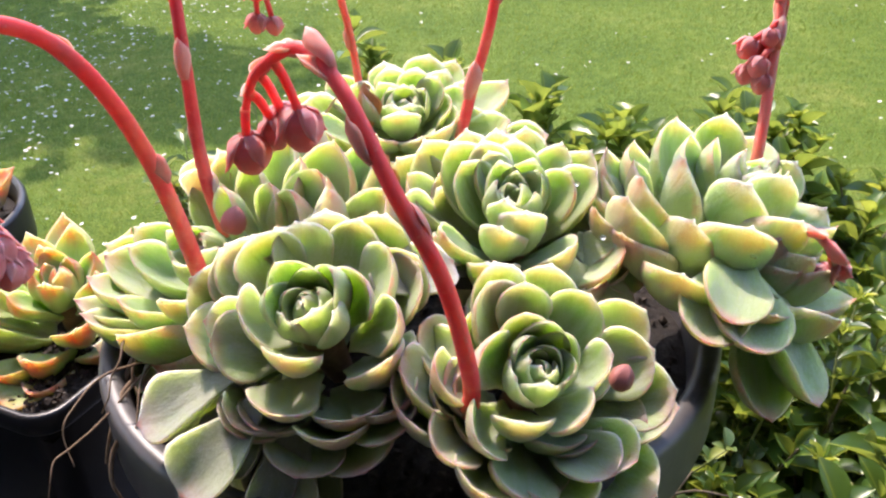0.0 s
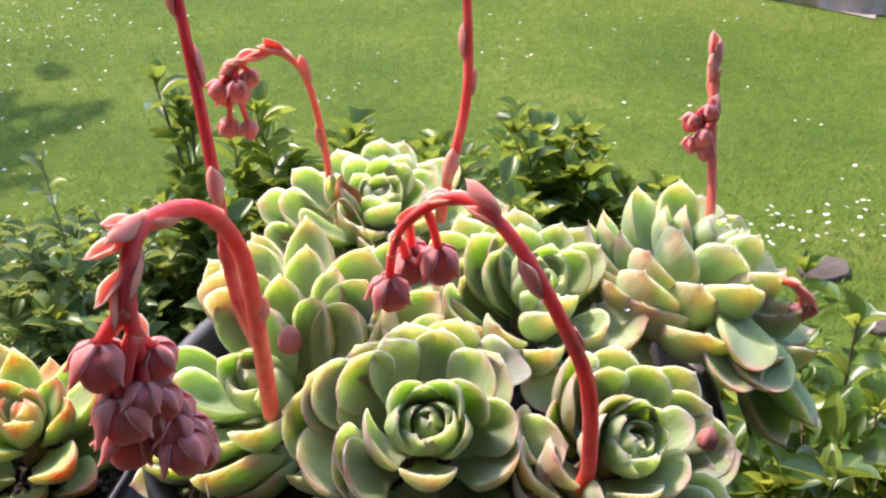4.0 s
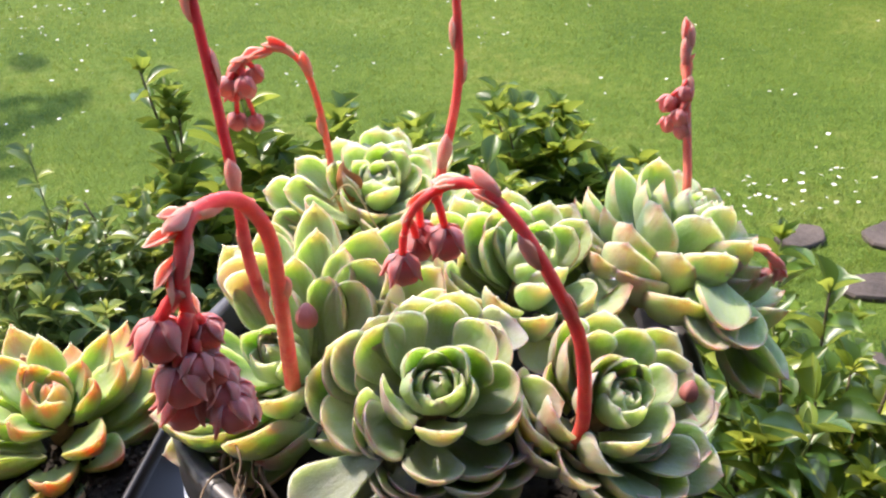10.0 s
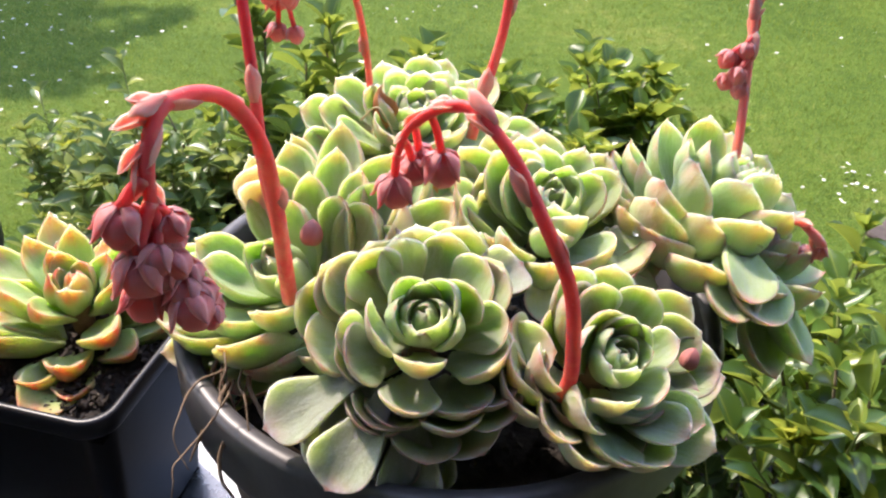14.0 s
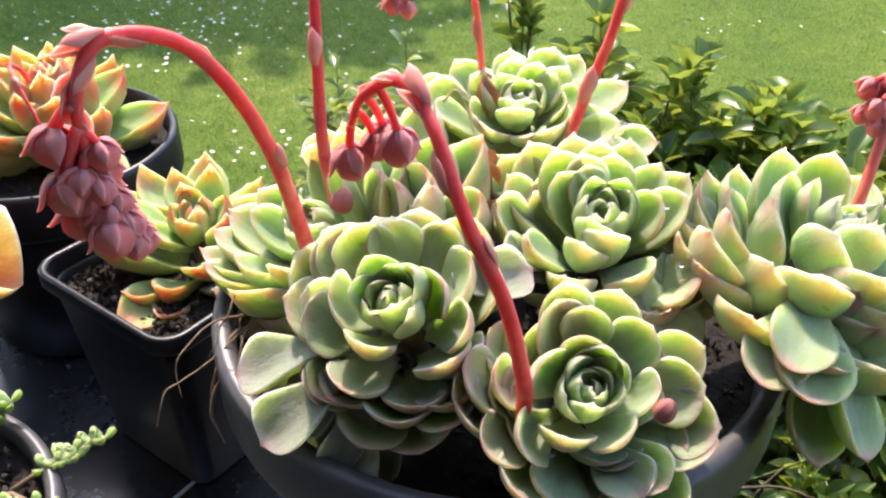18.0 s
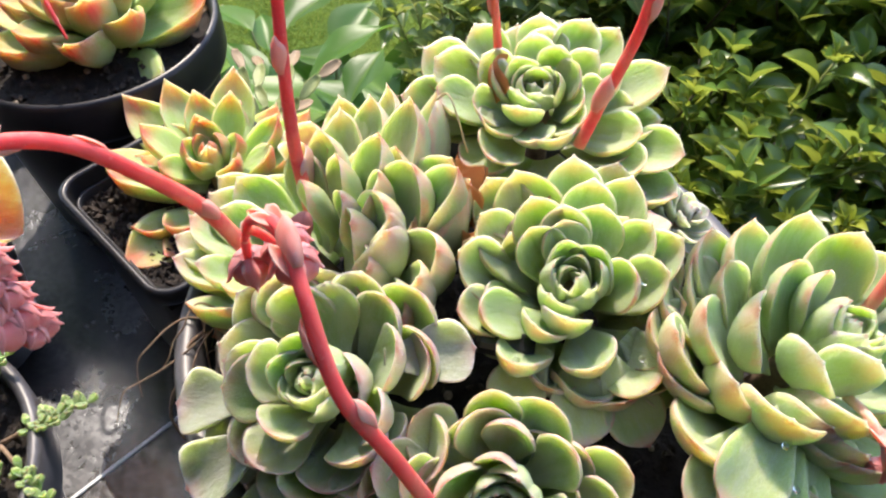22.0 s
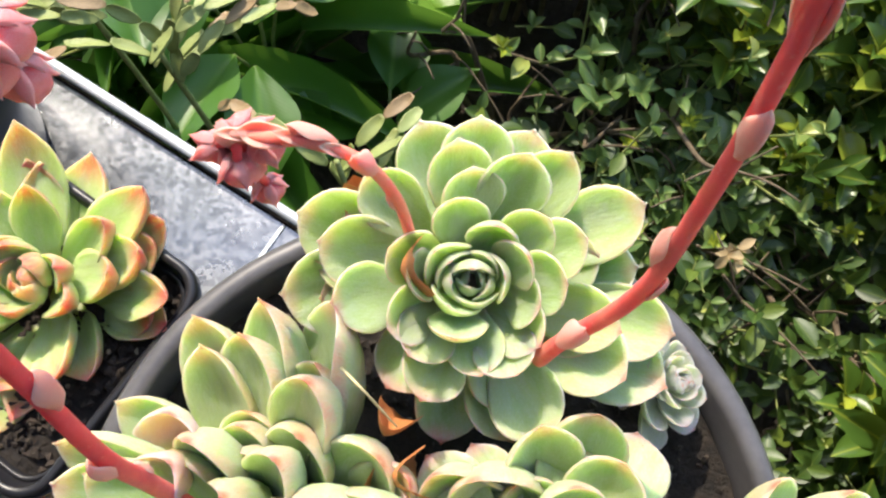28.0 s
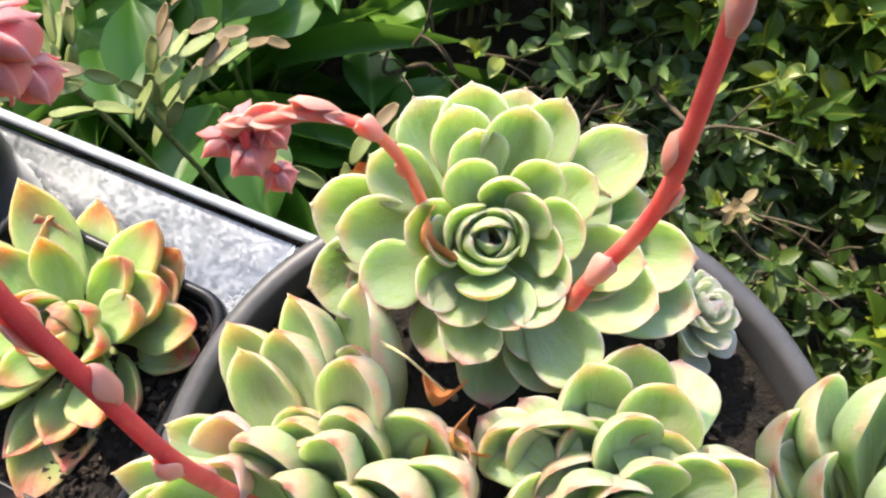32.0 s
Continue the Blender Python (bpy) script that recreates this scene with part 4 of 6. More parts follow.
def bare_branches(base, seed, count, height, reach):
    """Leafless brown branches that fork and cross low in the hedge."""
    rnd = random.Random(seed)
    top = empty("bare_branches", Matrix.Translation(base), "leafless brown branches low in the hedge", "branches", "bare branches in the hedge")
    for k in range(count):
        a = rnd.uniform(0, 6.283)
        L = reach * rnd.uniform(0.5, 1.0)
        h = height * rnd.uniform(0.5, 1.0)
        pts = [(rnd.uniform(-0.03, 0.03), rnd.uniform(-0.03, 0.03), -0.01)] + [(math.cos(a) * L * s + rnd.uniform(-0.03, 0.03), math.sin(a) * L * s + rnd.uniform(-0.03, 0.03), h * s ** 0.7 + rnd.uniform(-0.02, 0.02)) for s in (0.3, 0.6, 0.85, 1.0)]
        path = spline(pts, 20)
        main = put("branch", tube("branch", path, [0.0060, 0.0042, 0.0022], BROWN_TWIG, 6), top)
        for q in range(4):
            i = rnd.randrange(6, 19)
            p = Vector(path[i])
            w = Vector((rnd.uniform(-1, 1), rnd.uniform(-1, 1), rnd.uniform(-0.2, 0.9))).normalized() * rnd.uniform(0.05, 0.14)
            put("twig", tube("twig", spline([p, p + w * 0.5 + Vector((0, 0, 0.012)), p + w], 7), [0.0022, 0.0011], BROWN_TWIG, 5), top)
    return top


for k, (x, y, c, h, r) in enumerate(((0.30, 0.50, 6, 0.28, 0.22), (0.12, 0.44, 5, 0.26, 0.20), (0.46, 0.42, 6, 0.30, 0.20), (0.22, 0.66, 7, 0.40, 0.22), (0.0, 0.58, 4, 0.30, 0.2), (0.50, 0.20, 4, 0.26, 0.18))):
    bare_branches((x, y, 0), 500 + k, c, h, r)
# low leaves whose dark colour stands in for shade under the hedge
for k, (x, y) in enumerate(((0.44, 0.36), (0.28, 0.34), (0.52, 0.12), (0.30, 0.54), (0.10, 0.46), (0.46, 0.58), (0.62, 0.18), (0.16, 0.32), (0.58, 0.44))):
    shrub("low dark-leaved ground cover under the hedge", (x, y, 0), 0.20, 0.20, 9, 0.044, 540 + k, DARK_LEAF, singles=6, bare=0.2, step=0.024, twigs=2, name="ground_cover", group="ground cover under the hedge", category="ground cover")
dry_bunch = empty("withered_leaves", Matrix.Translation((0.30, 0.36, 0.34)), "dry straw-coloured leaf bunch caught in the hedge", "dead leaf")
for k in range(11):
    rr = random.Random(700 + k)
    put("leaf", single_leaf(TEMPLATE, STRAW, "straw"), dry_bunch, frame_x((rr.uniform(-0.012, 0.012), rr.uniform(-0.012, 0.012), rr.uniform(-0.01, 0.01)), (rr.uniform(-1, 1), rr.uniform(-1, 1), rr.uniform(-1, 0.6)), (0, 0, 1), (0.024, 0.006, 0.024)))

tagged(new("grass", blades("grass", 9000, (1.0, 2.6, 0.1, 1.2), 13, 0.006, 0.022, 0.0020)), "short grass round the stepping stones", "grass", kind="stuff")

# stepping stones in the grass
for k, (x, y, r) in enumerate(((1.53, 1.34, 0.070), (1.79, 1.26, 0.085), (1.54, 1.06, 0.075), (1.30, 0.75, 0.115), (1.12, 0.42, 0.10))):
    rnd = random.Random(k)
    verts, faces = [], []
    n = 18
    for z, sc in ((-0.02, 1.0), (0.010, 1.0), (0.016, 0.94)):
        for j in range(n):
            a = 6.283 * j / n
            q = r * sc * (1 + 0.10 * math.sin(2 * a + k) + 0.06 * math.sin(5 * a + 2 * k))
            verts.append((x + q * math.cos(a) * 1.15, y + q * math.sin(a) * 0.85, z))
    for i in range(2):
        faces += [(i * n + j, i * n + (j + 1) % n, (i + 1) * n + (j + 1) % n, (i + 1) * n + j) for j in range(n)]
    faces.append(tuple(2 * n + j for j in range(n)))
    tagged(new("stepping_stone", mesh_of("stepping_stone", verts, faces, None, False, [SLAB])), "flat dark grey stepping stone set in the lawn", "paving stone", "stepping stones")


# ---- flower bed, wall, sheets ----
def mound(name, label, at, size, count, leaf, material, seed, template=None, ratio=0.5, core=None, flowers=0, petal=None, group="flower bed plants", category="garden plant", flower_size=0.03):
    """A rounded plant of many small leaves over short stems, and flower heads."""
    rnd = random.Random(seed)
    top = empty(name, Matrix.Translation(at), label, category, group)
    for _ in range(7):
        a, q = rnd.uniform(0, 6.283), rnd.random()
        put("branch", tube("branch", spline([(0, 0, -0.02), (math.cos(a) * q * size[0] * 0.4, math.sin(a) * q * size[1] * 0.4, size[2] * 0.5), (math.cos(a) * q * size[0] * 0.8, math.sin(a) * q * size[1] * 0.8, size[2] * 0.85)], 6), [0.01, 0.004], BARK, 5), top)
    lv, heads = [], []
    for _ in range(count + flowers):
        a = rnd.uniform(0, 6.283)
        t = rnd.random()
        el = math.asin(t)
        bump = 1 + 0.16 * math.sin(3 * a + seed) * math.cos(4 * el + seed) + rnd.uniform(-0.12, 0.06)
        d = Vector((math.cos(a) * math.cos(el), math.sin(a) * math.cos(el), t))
        p = Vector((d.x * size[0] * bump, d.y * size[1] * bump, d.z * size[2] * bump))
        if len(lv) < count:
            p *= rnd.uniform(0.72, 1.0)
            o = d + Vector((rnd.uniform(-0.8, 0.8), rnd.uniform(-0.8, 0.8), rnd.uniform(-0.4, 0.8)))
            s = leaf * rnd.uniform(0.6, 1.3)
            lv.append(frame_x(p, o, d, (s, s * ratio, s)))
        else:
            heads.append((p * 1.03, d))
    tagged(put("foliage", joined_leaves("foliage", lv, template or TEMPLATE, material), top), kind="stuff")
    if heads:
        v, f = [], []
        for p, d in heads:
            q = d.to_track_quat("Z", "Y")
            b = len(v)
            s = flower_size * rnd.uniform(0.7, 1.25)
            v.append(p + q @ Vector((0, 0, s * 0.12)))
            for j in range(10):
                rr = s * (1.0 if j % 2 == 0 else 0.55)
                v.append(p + q @ Vector((rr * math.cos(0.628 * j), rr * math.sin(0.628 * j), s * (0.35 if j % 2 == 0 else 0.1))))
            f += [(b, b + 1 + j, b + 1 + (j + 1) % 10) for j in range(10)]
        tagged(put("flowers", mesh_of("flowers", v, f, None, False, [petal]), top), kind="stuff")
    return top


bed = [(0.15, 7.6), (0.55, 6.75), (0.85, 6.05), (1.12, 5.68), (1.65, 5.45), (2.2, 5.2), (2.8, 4.95), (3.3, 5.0), (3.5, 6.8), (3.4, 9.2), (0.6, 9.4)]
bm = bmesh.new()
bv = [bm.verts.new((x, y, 0.022)) for x, y in bed]
bm.faces.new(bv)
r_ = bmesh.ops.extrude_face_region(bm, geom=bm.faces[:])
for v in r_["geom"]:
    if isinstance(v, bmesh.types.BMVert):
        v.co.z -= 0.06
me = bpy.data.meshes.new("flower_bed")
bm.to_mesh(me)
bm.free()
me.materials.append(EARTH)
tagged(new("flower_bed", me), "dark earth of the curved flower bed", "flower bed", kind="structure")
rnd = random.Random(9)
edge_line = spline([(0.10, 7.7, 0), (0.55, 6.72, 0), (1.10, 5.62, 0), (1.65, 5.40, 0), (2.2, 5.14, 0), (2.85, 4.88, 0)], 34)
for k, p in enumerate(edge_line):
    sz = rnd.uniform(0.035, 0.075)
    bm = bmesh.new()
    bmesh.ops.create_icosphere(bm, subdivisions=2, radius=1.0)
    for v in bm.verts:
        v.co *= 1 + 0.22 * noise.noise(v.co * 1.7 + Vector((k, 0, 0)))
    bmesh.ops.scale(bm, vec=(sz, sz * 0.8, sz * 0.5), verts=bm.verts)
    me = bpy.data.meshes.new("edging_stone")
    bm.to_mesh(me)
    bm.free()
    me.materials.append(STONE)
    ob = new("edging_stone", me)
    ob.matrix_basis = pose(p[0], p[1], 0.022, 0, 0, rnd.uniform(0, 180))
    tagged(ob, "small pale stone of the flower bed edging", "stone", "edging stones of the flower bed")

for x, y, s in ((1.04, 6.05, 0.135), (1.24, 5.88, 0.15), (1.70, 5.66, 0.135), (2.02, 5.62, 0.13), (2.40, 5.6, 0.12), (0.82, 6.6, 0.09)):
    mound("lime_shrub", "small round lime-yellow shrub in the flower bed", (x, y, 0), (s, s, s * 1.6), 620, 0.030, LIME, int(x * 100), ratio=0.45)
mound("orange_shrub", "tall shrub covered in orange-red flowers", (2.12, 6.5, 0), (0.50, 0.5, 0.80), 700, 0.06, SHRUB_LEAF, 4, flowers=1300, petal=ORANGE, flower_size=0.034)
mound("orange_shrub", "low shrub covered in orange-red flowers", (1.86, 6.15, 0), (0.36, 0.34, 0.46), 350, 0.05, SHRUB_LEAF, 14, flowers=600, petal=ORANGE, flower_size=0.03)
mound("magenta_daisy_bush", "wide bush of magenta daisy flowers before the wall", (2.84, 5.35, 0), (0.56, 0.42, 0.36), 900, 0.05, SHRUB_LEAF, 5, flowers=900, petal=MAGENTA, flower_size=0.03)
mound("magenta_daisy_bush", "tall bush of magenta daisy flowers behind", (2.65, 6.3, 0), (0.55, 0.5, 0.42), 900, 0.05, SHRUB_LEAF, 6, flowers=800, petal=MAGENTA, flower_size=0.03)
for k, (x, y, s, h, m) in enumerate(((0.55, 7.1, 0.22, 0.26, GREY_LEAF), (0.85, 6.75, 0.24, 0.24, GREY_LEAF), (1.3, 6.5, 0.25, 0.26, GREY_LEAF), (0.45, 8.1, 0.30, 0.36, DARK_LEAF), (1.0, 7.7, 0.4, 0.5, SHRUB_LEAF), (1.4, 7.2, 0.3, 0.4, SHRUB_LEAF), (0.7, 8.6, 0.35, 0.35, DARK_LEAF), (1.75, 7.4, 0.35, 0.45, SHRUB_LEAF), (1.8, 5.95, 0.2, 0.2, SHRUB_LEAF), (2.2, 5.9, 0.25, 0.26, SHRUB_LEAF))):
    mound("bedding_plant", "low grey-green bedding plant" if m is GREY_LEAF else "low dark green bedding plant", (x, y, 0), (s, s, h), 420, 0.05, m, 200 + k, ratio=0.3)
mound("bedding_plant", "low bedding plant with ochre flowers", (0.75, 7.75, 0), (0.22, 0.2, 0.4), 250, 0.05, SHRUB_LEAF, 31, flowers=160, petal=GRIT, flower_size=0.03)

# the brick wall of the house
WALL_A, WALL_B = Vector((3.42, 7.2, 0)), Vector((3.95, 2.2, 0))
along = (WALL_B - WALL_A).normalized()
wall_len = (WALL_B - WALL_A).length
wall_m = frame_x(WALL_A, along, (0, 0, 1))      # local +y lies outwards from the house or inwards
inward = 1.0 if (wall_m.to_3x3() @ Vector((0, 1, 0))).x > 0 else -1.0
core = box_mesh("wall_east", (wall_len, 0.20, 3.0), MORTAR)
wall = new("wall_east", core)
wall.matrix_basis = wall_m @ Matrix.Translation((wall_len / 2, inward * 0.1065, 1.48))
tagged(wall, "dark brown-grey brick side wall of the house in shade", "wall", kind="structure")
end_wall = new("wall_end", box_mesh("wall_end", (0.2, 4.0, 3.0), MORTAR))
end_wall.matrix_basis = wall_m @ Matrix.Translation((0.1, inward * 2.22, 1.48))
tagged(end_wall, "plain end wall of the house", "wall", kind="structure")
roof = new("roof", box_mesh("roof", (wall_len + 0.4, 4.6, 0.16), DARK_BOARD, 0.01))
roof.matrix_basis = wall_m @ Matrix.Translation((wall_len / 2, inward * 2.28, 3.06))
tagged(roof, "dark flat roof edge of the house", "roof", kind="structure")


# a low porch beyond the wall's corner
porch = empty("porch", Matrix.Translation((3.2, 9.0, 0)), "weathered white porch with a dark space below", "porch", kind="structure")
put("board", box_mesh("board", (2.2, 0.06, 0.24), WHITE_PAINT, 0.006), porch, Matrix.Translation((0.35, 0, 0.50)))
put("floor_board", box_mesh("floor_board", (2.2, 1.2, 0.04), WHITE_PAINT, 0.004), porch, Matrix.Translation((0.35, 0.6, 0.64)))
for x in (-0.65, 0.3, 1.3):
    put("post", box_mesh("post", (0.12, 0.12, 0.5), DARK_BOARD, 0.006), porch, Matrix.Translation((x, 0.12, 0.24)))
# dark panels stand in for the shade in the porch's openings
put("skirting", box_mesh("skirting", (2.2, 0.04, 0.5), DARK_BOARD), porch, Matrix.Translation((0.35, 0.5, 0.24)))
put("back_board", box_mesh("back_board", (2.2, 0.05, 1.6), DARK_BOARD), porch, Matrix.Translation((0.35, 1.2, 1.45)))
bm = bmesh.new()
bmesh.ops.create_icosphere(bm, subdivisions=3, radius=1.0)
for v in bm.verts:
    v.co *= 1 + 0.12 * noise.noise(v.co * 2)
bmesh.ops.scale(bm, vec=(0.13, 0.13, 0.12), verts=bm.verts)
me = bpy.data.meshes.new("garden_boulder")
bm.to_mesh(me)
bm.free()
me.materials.append(STONE)
ob = new("garden_boulder", me)
ob.matrix_basis = Matrix.Translation((3.10, 6.6, 0.62))
tagged(ob, "pale round garden stone on a post by the wall corner", "stone")
ob2 = new("stone_post", lathe("stone_post", [(0.0, -0.02), (0.09, -0.02), (0.08, 0.45), (0.1, 0.52), (0.0, 0.53)], DARK_BOARD, 16))
ob2.matrix_basis = Matrix.Translation((3.10, 6.6, 0))
tagged(ob2, "short dark post under the garden stone", "post")


def crumpled(name, label, at, size, seed, turn, mats, stripes=True):
    """A heap of folded cloth: a closed sheet of ridges over the ground."""
    nx, ny = 96, 64
    verts, faces, slots = [], [], []
    for j in range(ny):
        for i in range(nx):
            u, v = i / (nx - 1) * 2 - 1, j / (ny - 1) * 2 - 1
            rr = (abs(u) ** 2.6 + abs(v) ** 2.2)
            env = max(0.0, 1 - rr) ** 0.45
            p = Vector((u * 2.2 + seed, v * 1.8, seed * 0.7))
            warp = Vector((noise.noise(p * 0.8), noise.noise(p * 0.8 + Vector((5, 2, 0))), 0)) * 0.9
            r1, r2, r3 = (max(0.0, 1 - abs(noise.noise((p + warp) * f + Vector((q, 1, 0)))) * 2.2) for q, f in ((0, 0.8), (3, 1.6), (7, 3.4)))
            z = env * (0.40 + 0.28 * r1 + 0.15 * r2 + 0.05 * r3 + 0.40 * noise.noise(p * 0.7))
            wob = 0.12 * noise.noise(p * 1.3 + Vector((9, 0, 0)))
            verts.append((u * size[0] * (1 + wob), v * size[1] * (1 + wob), max(0.0, z) * size[2] + 0.004))
    for j in range(ny - 1):
        for i in range(nx - 1):
            faces.append((j * nx + i, j * nx + i + 1, (j + 1) * nx + i + 1, (j + 1) * nx + i))
            s = noise.noise(Vector((i * 0.07 + seed, j * 0.05, 4.0)))
            slots.append(2 if stripes and i in (21, 22) else (1 if s > 0.18 else 0))
    ob = new(name, mesh_of(name, verts, faces, None, True, mats, slots))
    ob.matrix_basis = pose(*at, 0, 0, turn)
    sol = ob.modifiers.new("thickness", "SOLIDIFY")
    sol.thickness, sol.offset = 0.006, 1.0
    return tagged(ob, label, "dust sheet", "sheets by the wall")


crumpled("dust_sheet", "crumpled beige dust sheet heaped on the grass by the wall", (3.54, 4.10, 0.0), (0.50, 0.25, 0.36), 3, -62, [CLOTH, CLOTH_PALE, CLOTH_BLUE])
crumpled("dust_sheet", "bundled beige sack beside the magenta bush", (3.20, 4.92, 0.0), (0.24, 0.22, 0.36), 8, 20, [CLOTH, CLOTH_PALE, CLOTH_BLUE], False)
crumpled("dust_sheet", "flat folded end of a beige sheet on the grass", (3.24, 4.55, 0.0), (0.26, 0.16, 0.14), 12, -30, [CLOTH, CLOTH_PALE, CLOTH_BLUE], False)

# far hedge and an unseen tree set to cast shade on the lawn
for k in range(11):
    x = -9.5 + 1.55 * k
    mound("far_hedge", "dark hedge closing the far side of the lawn", (x, 12.6 + 0.3 * (k % 2), 0), (1.1, 0.8, 2.3), 1500, 0.16, DARK_LEAF, 300 + k, ratio=0.4, group="far hedge", category="hedge")
for k in range(6):
    mound("bedding_plant", "far border plant with pink and yellow flowers", (-0.2 + 0.75 * k, 11.7, 0), (0.4, 0.3, 0.35), 260, 0.08, DARK_LEAF, 400 + k, flowers=70, petal=MAGENTA if k % 2 else DAISY_EYE, flower_size=0.04)


def tree(label, at, height, crown, seed, count, leaf=0.11):
    rnd = random.Random(seed)
    top = empty("tree", Matrix.Translation(at), label, "tree", "garden trees")
    put("trunk", tube("trunk", spline([(0, 0, -0.1), (0.08, 0.05, height * 0.4), (0.0, 0.1, height * 0.75)], 12), [0.16, 0.11, 0.05], BARK, 12, 0.06), top)
    tips = []
    for k in range(16):
        a = 2.4 * k
        z0 = height * rnd.uniform(0.35, 0.7)
        L = crown * rnd.uniform(0.55, 1.0)
        end = Vector((math.cos(a) * L, math.sin(a) * L, z0 + L * rnd.uniform(0.25, 0.8)))
        path = spline([(0.04, 0.05, z0), (end.x * 0.5, end.y * 0.5, z0 + 0.35 * (end.z - z0) + 0.1), end], 10)
        put("limb", tube("limb", path, [0.05, 0.012], BARK, 7), top)
        tips += [Vector(p) for p in path[3:]]
    lv = []
    for _ in range(count):
        p = rnd.choice(tips) + Vector((rnd.gauss(0, 0.24), rnd.gauss(0, 0.24), rnd.gauss(0, 0.22)))
        o = Vector((rnd.uniform(-1, 1), rnd.uniform(-1, 1), rnd.uniform(-0.6, 0.5)))
        s = leaf * rnd.uniform(0.7, 1.3)
        lv.append(frame_x(p, o, (rnd.uniform(-0.5, 0.5), rnd.uniform(-0.5, 0.5), 1), (s, s * 0.35, s)))
    tagged(put("crown", joined_leaves("crown", lv, TEMPLATE, DARK_LEAF), top), kind="stuff")
    return top


tree("leafy garden tree shading the lawn", (-4.95, 5.8, 0), 4.8, 2.1, 71, 24000, 0.20)
# two large trees added out of view to darken the table's reflections
tree("large dark garden tree beside the table", (-4.8, 0.6, 0), 9.5, 2.6, 74, 20000, 0.20)
tree("large dark garden tree beside the lawn", (-6.6, 3.6, 0), 9.0, 2.4, 75, 12000, 0.22)
tree("leafy garden tree at the far end of the lawn", (-2.6, 13.6, 0), 6.2, 2.6, 72, 5200)
tree("leafy garden tree at the far end of the lawn", (-6.2, 10.5, 0), 6.2, 2.6, 73, 5200)

# wall and board added unseen behind the viewer; close the place, block sky fill
house = new("wall_south", box_mesh("wall_south", (9.0, 0.25, 3.0), MORTAR))
house.matrix_basis = Matrix.Translation((-0.5, -1.75, 1.5))
tagged(house, "plain dark house wall behind the table", "wall", kind="structure")
eave = new("eave", box_mesh("eave", (9.0, 1.35, 0.12), DARK_BOARD, 0.01))
eave.matrix_basis = Matrix.Translation((-0.5, -1.15, 2.45))
tagged(eave, "dark overhanging roof edge of the house", "roof", kind="structure")


# ---- the metal table ----
TABLE_TURN, TABLE_Z = -22.3, 0.742
table_m = pose(0, 0, 0, 0, 0, TABLE_TURN)
U0, U1, V0, V1 = -1.05, 0.105, -0.48, 0.120
table = empty("metal_table", table_m, "galvanised steel potting table with a raised lip", "table")
put("table_top", box_mesh("table_top", (U1 - U0, V1 - V0, 0.012), GALV, 0.002), table, Matrix.Translation(((U0 + U1) / 2, (V0 + V1) / 2, TABLE_Z - 0.006)))
for name, sx, sy, x, y in (("back_lip", U1 - U0 + 0.012, 0.006, (U0 + U1) / 2, V1 + 0.0045), ("front_lip", U1 - U0 + 0.012, 0.006, (U0 + U1) / 2, V0 - 0.0045), ("side_lip", 0.006, V1 - V0, U1 + 0.0045, (V0 + V1) / 2), ("side_lip", 0.006, V1 - V0, U0 - 0.0045, (V0 + V1) / 2)):
    put(name, box_mesh(name, (sx, sy, 0.046), GALV, 0.002, 2), table, Matrix.Translation((x, y, TABLE_Z - 0.015)))
for a, b in (((U0, V1 + 0.0045), (U1 + 0.0045, V1 + 0.0045)), ((U1 + 0.0045, V1 + 0.0045), (U1 + 0.0045, V0))):
    put("rolled_edge", tube("rolled_edge", [(a[0] + (b[0] - a[0]) * q / 8, a[1] + (b[1] - a[1]) * q / 8, TABLE_Z + 0.0085) for q in range(9)], 0.0042, GLINT_ZINC, 10), table)
put("seam", box_mesh("seam", (0.003, V1 - V0 - 0.004, 0.0016), GLINT_ZINC, 0.0005), table, Matrix.Translation((-0.20, (V0 + V1) / 2, TABLE_Z + 0.0008)))
for x in (U0 + 0.04, U1 - 0.04):
    for y in (V0 + 0.04, V1 - 0.04):
        put("leg", box_mesh("leg", (0.035, 0.035, TABLE_Z - 0.012), GALV, 0.003), table, Matrix.Translation((x, y, (TABLE_Z - 0.012) / 2)))


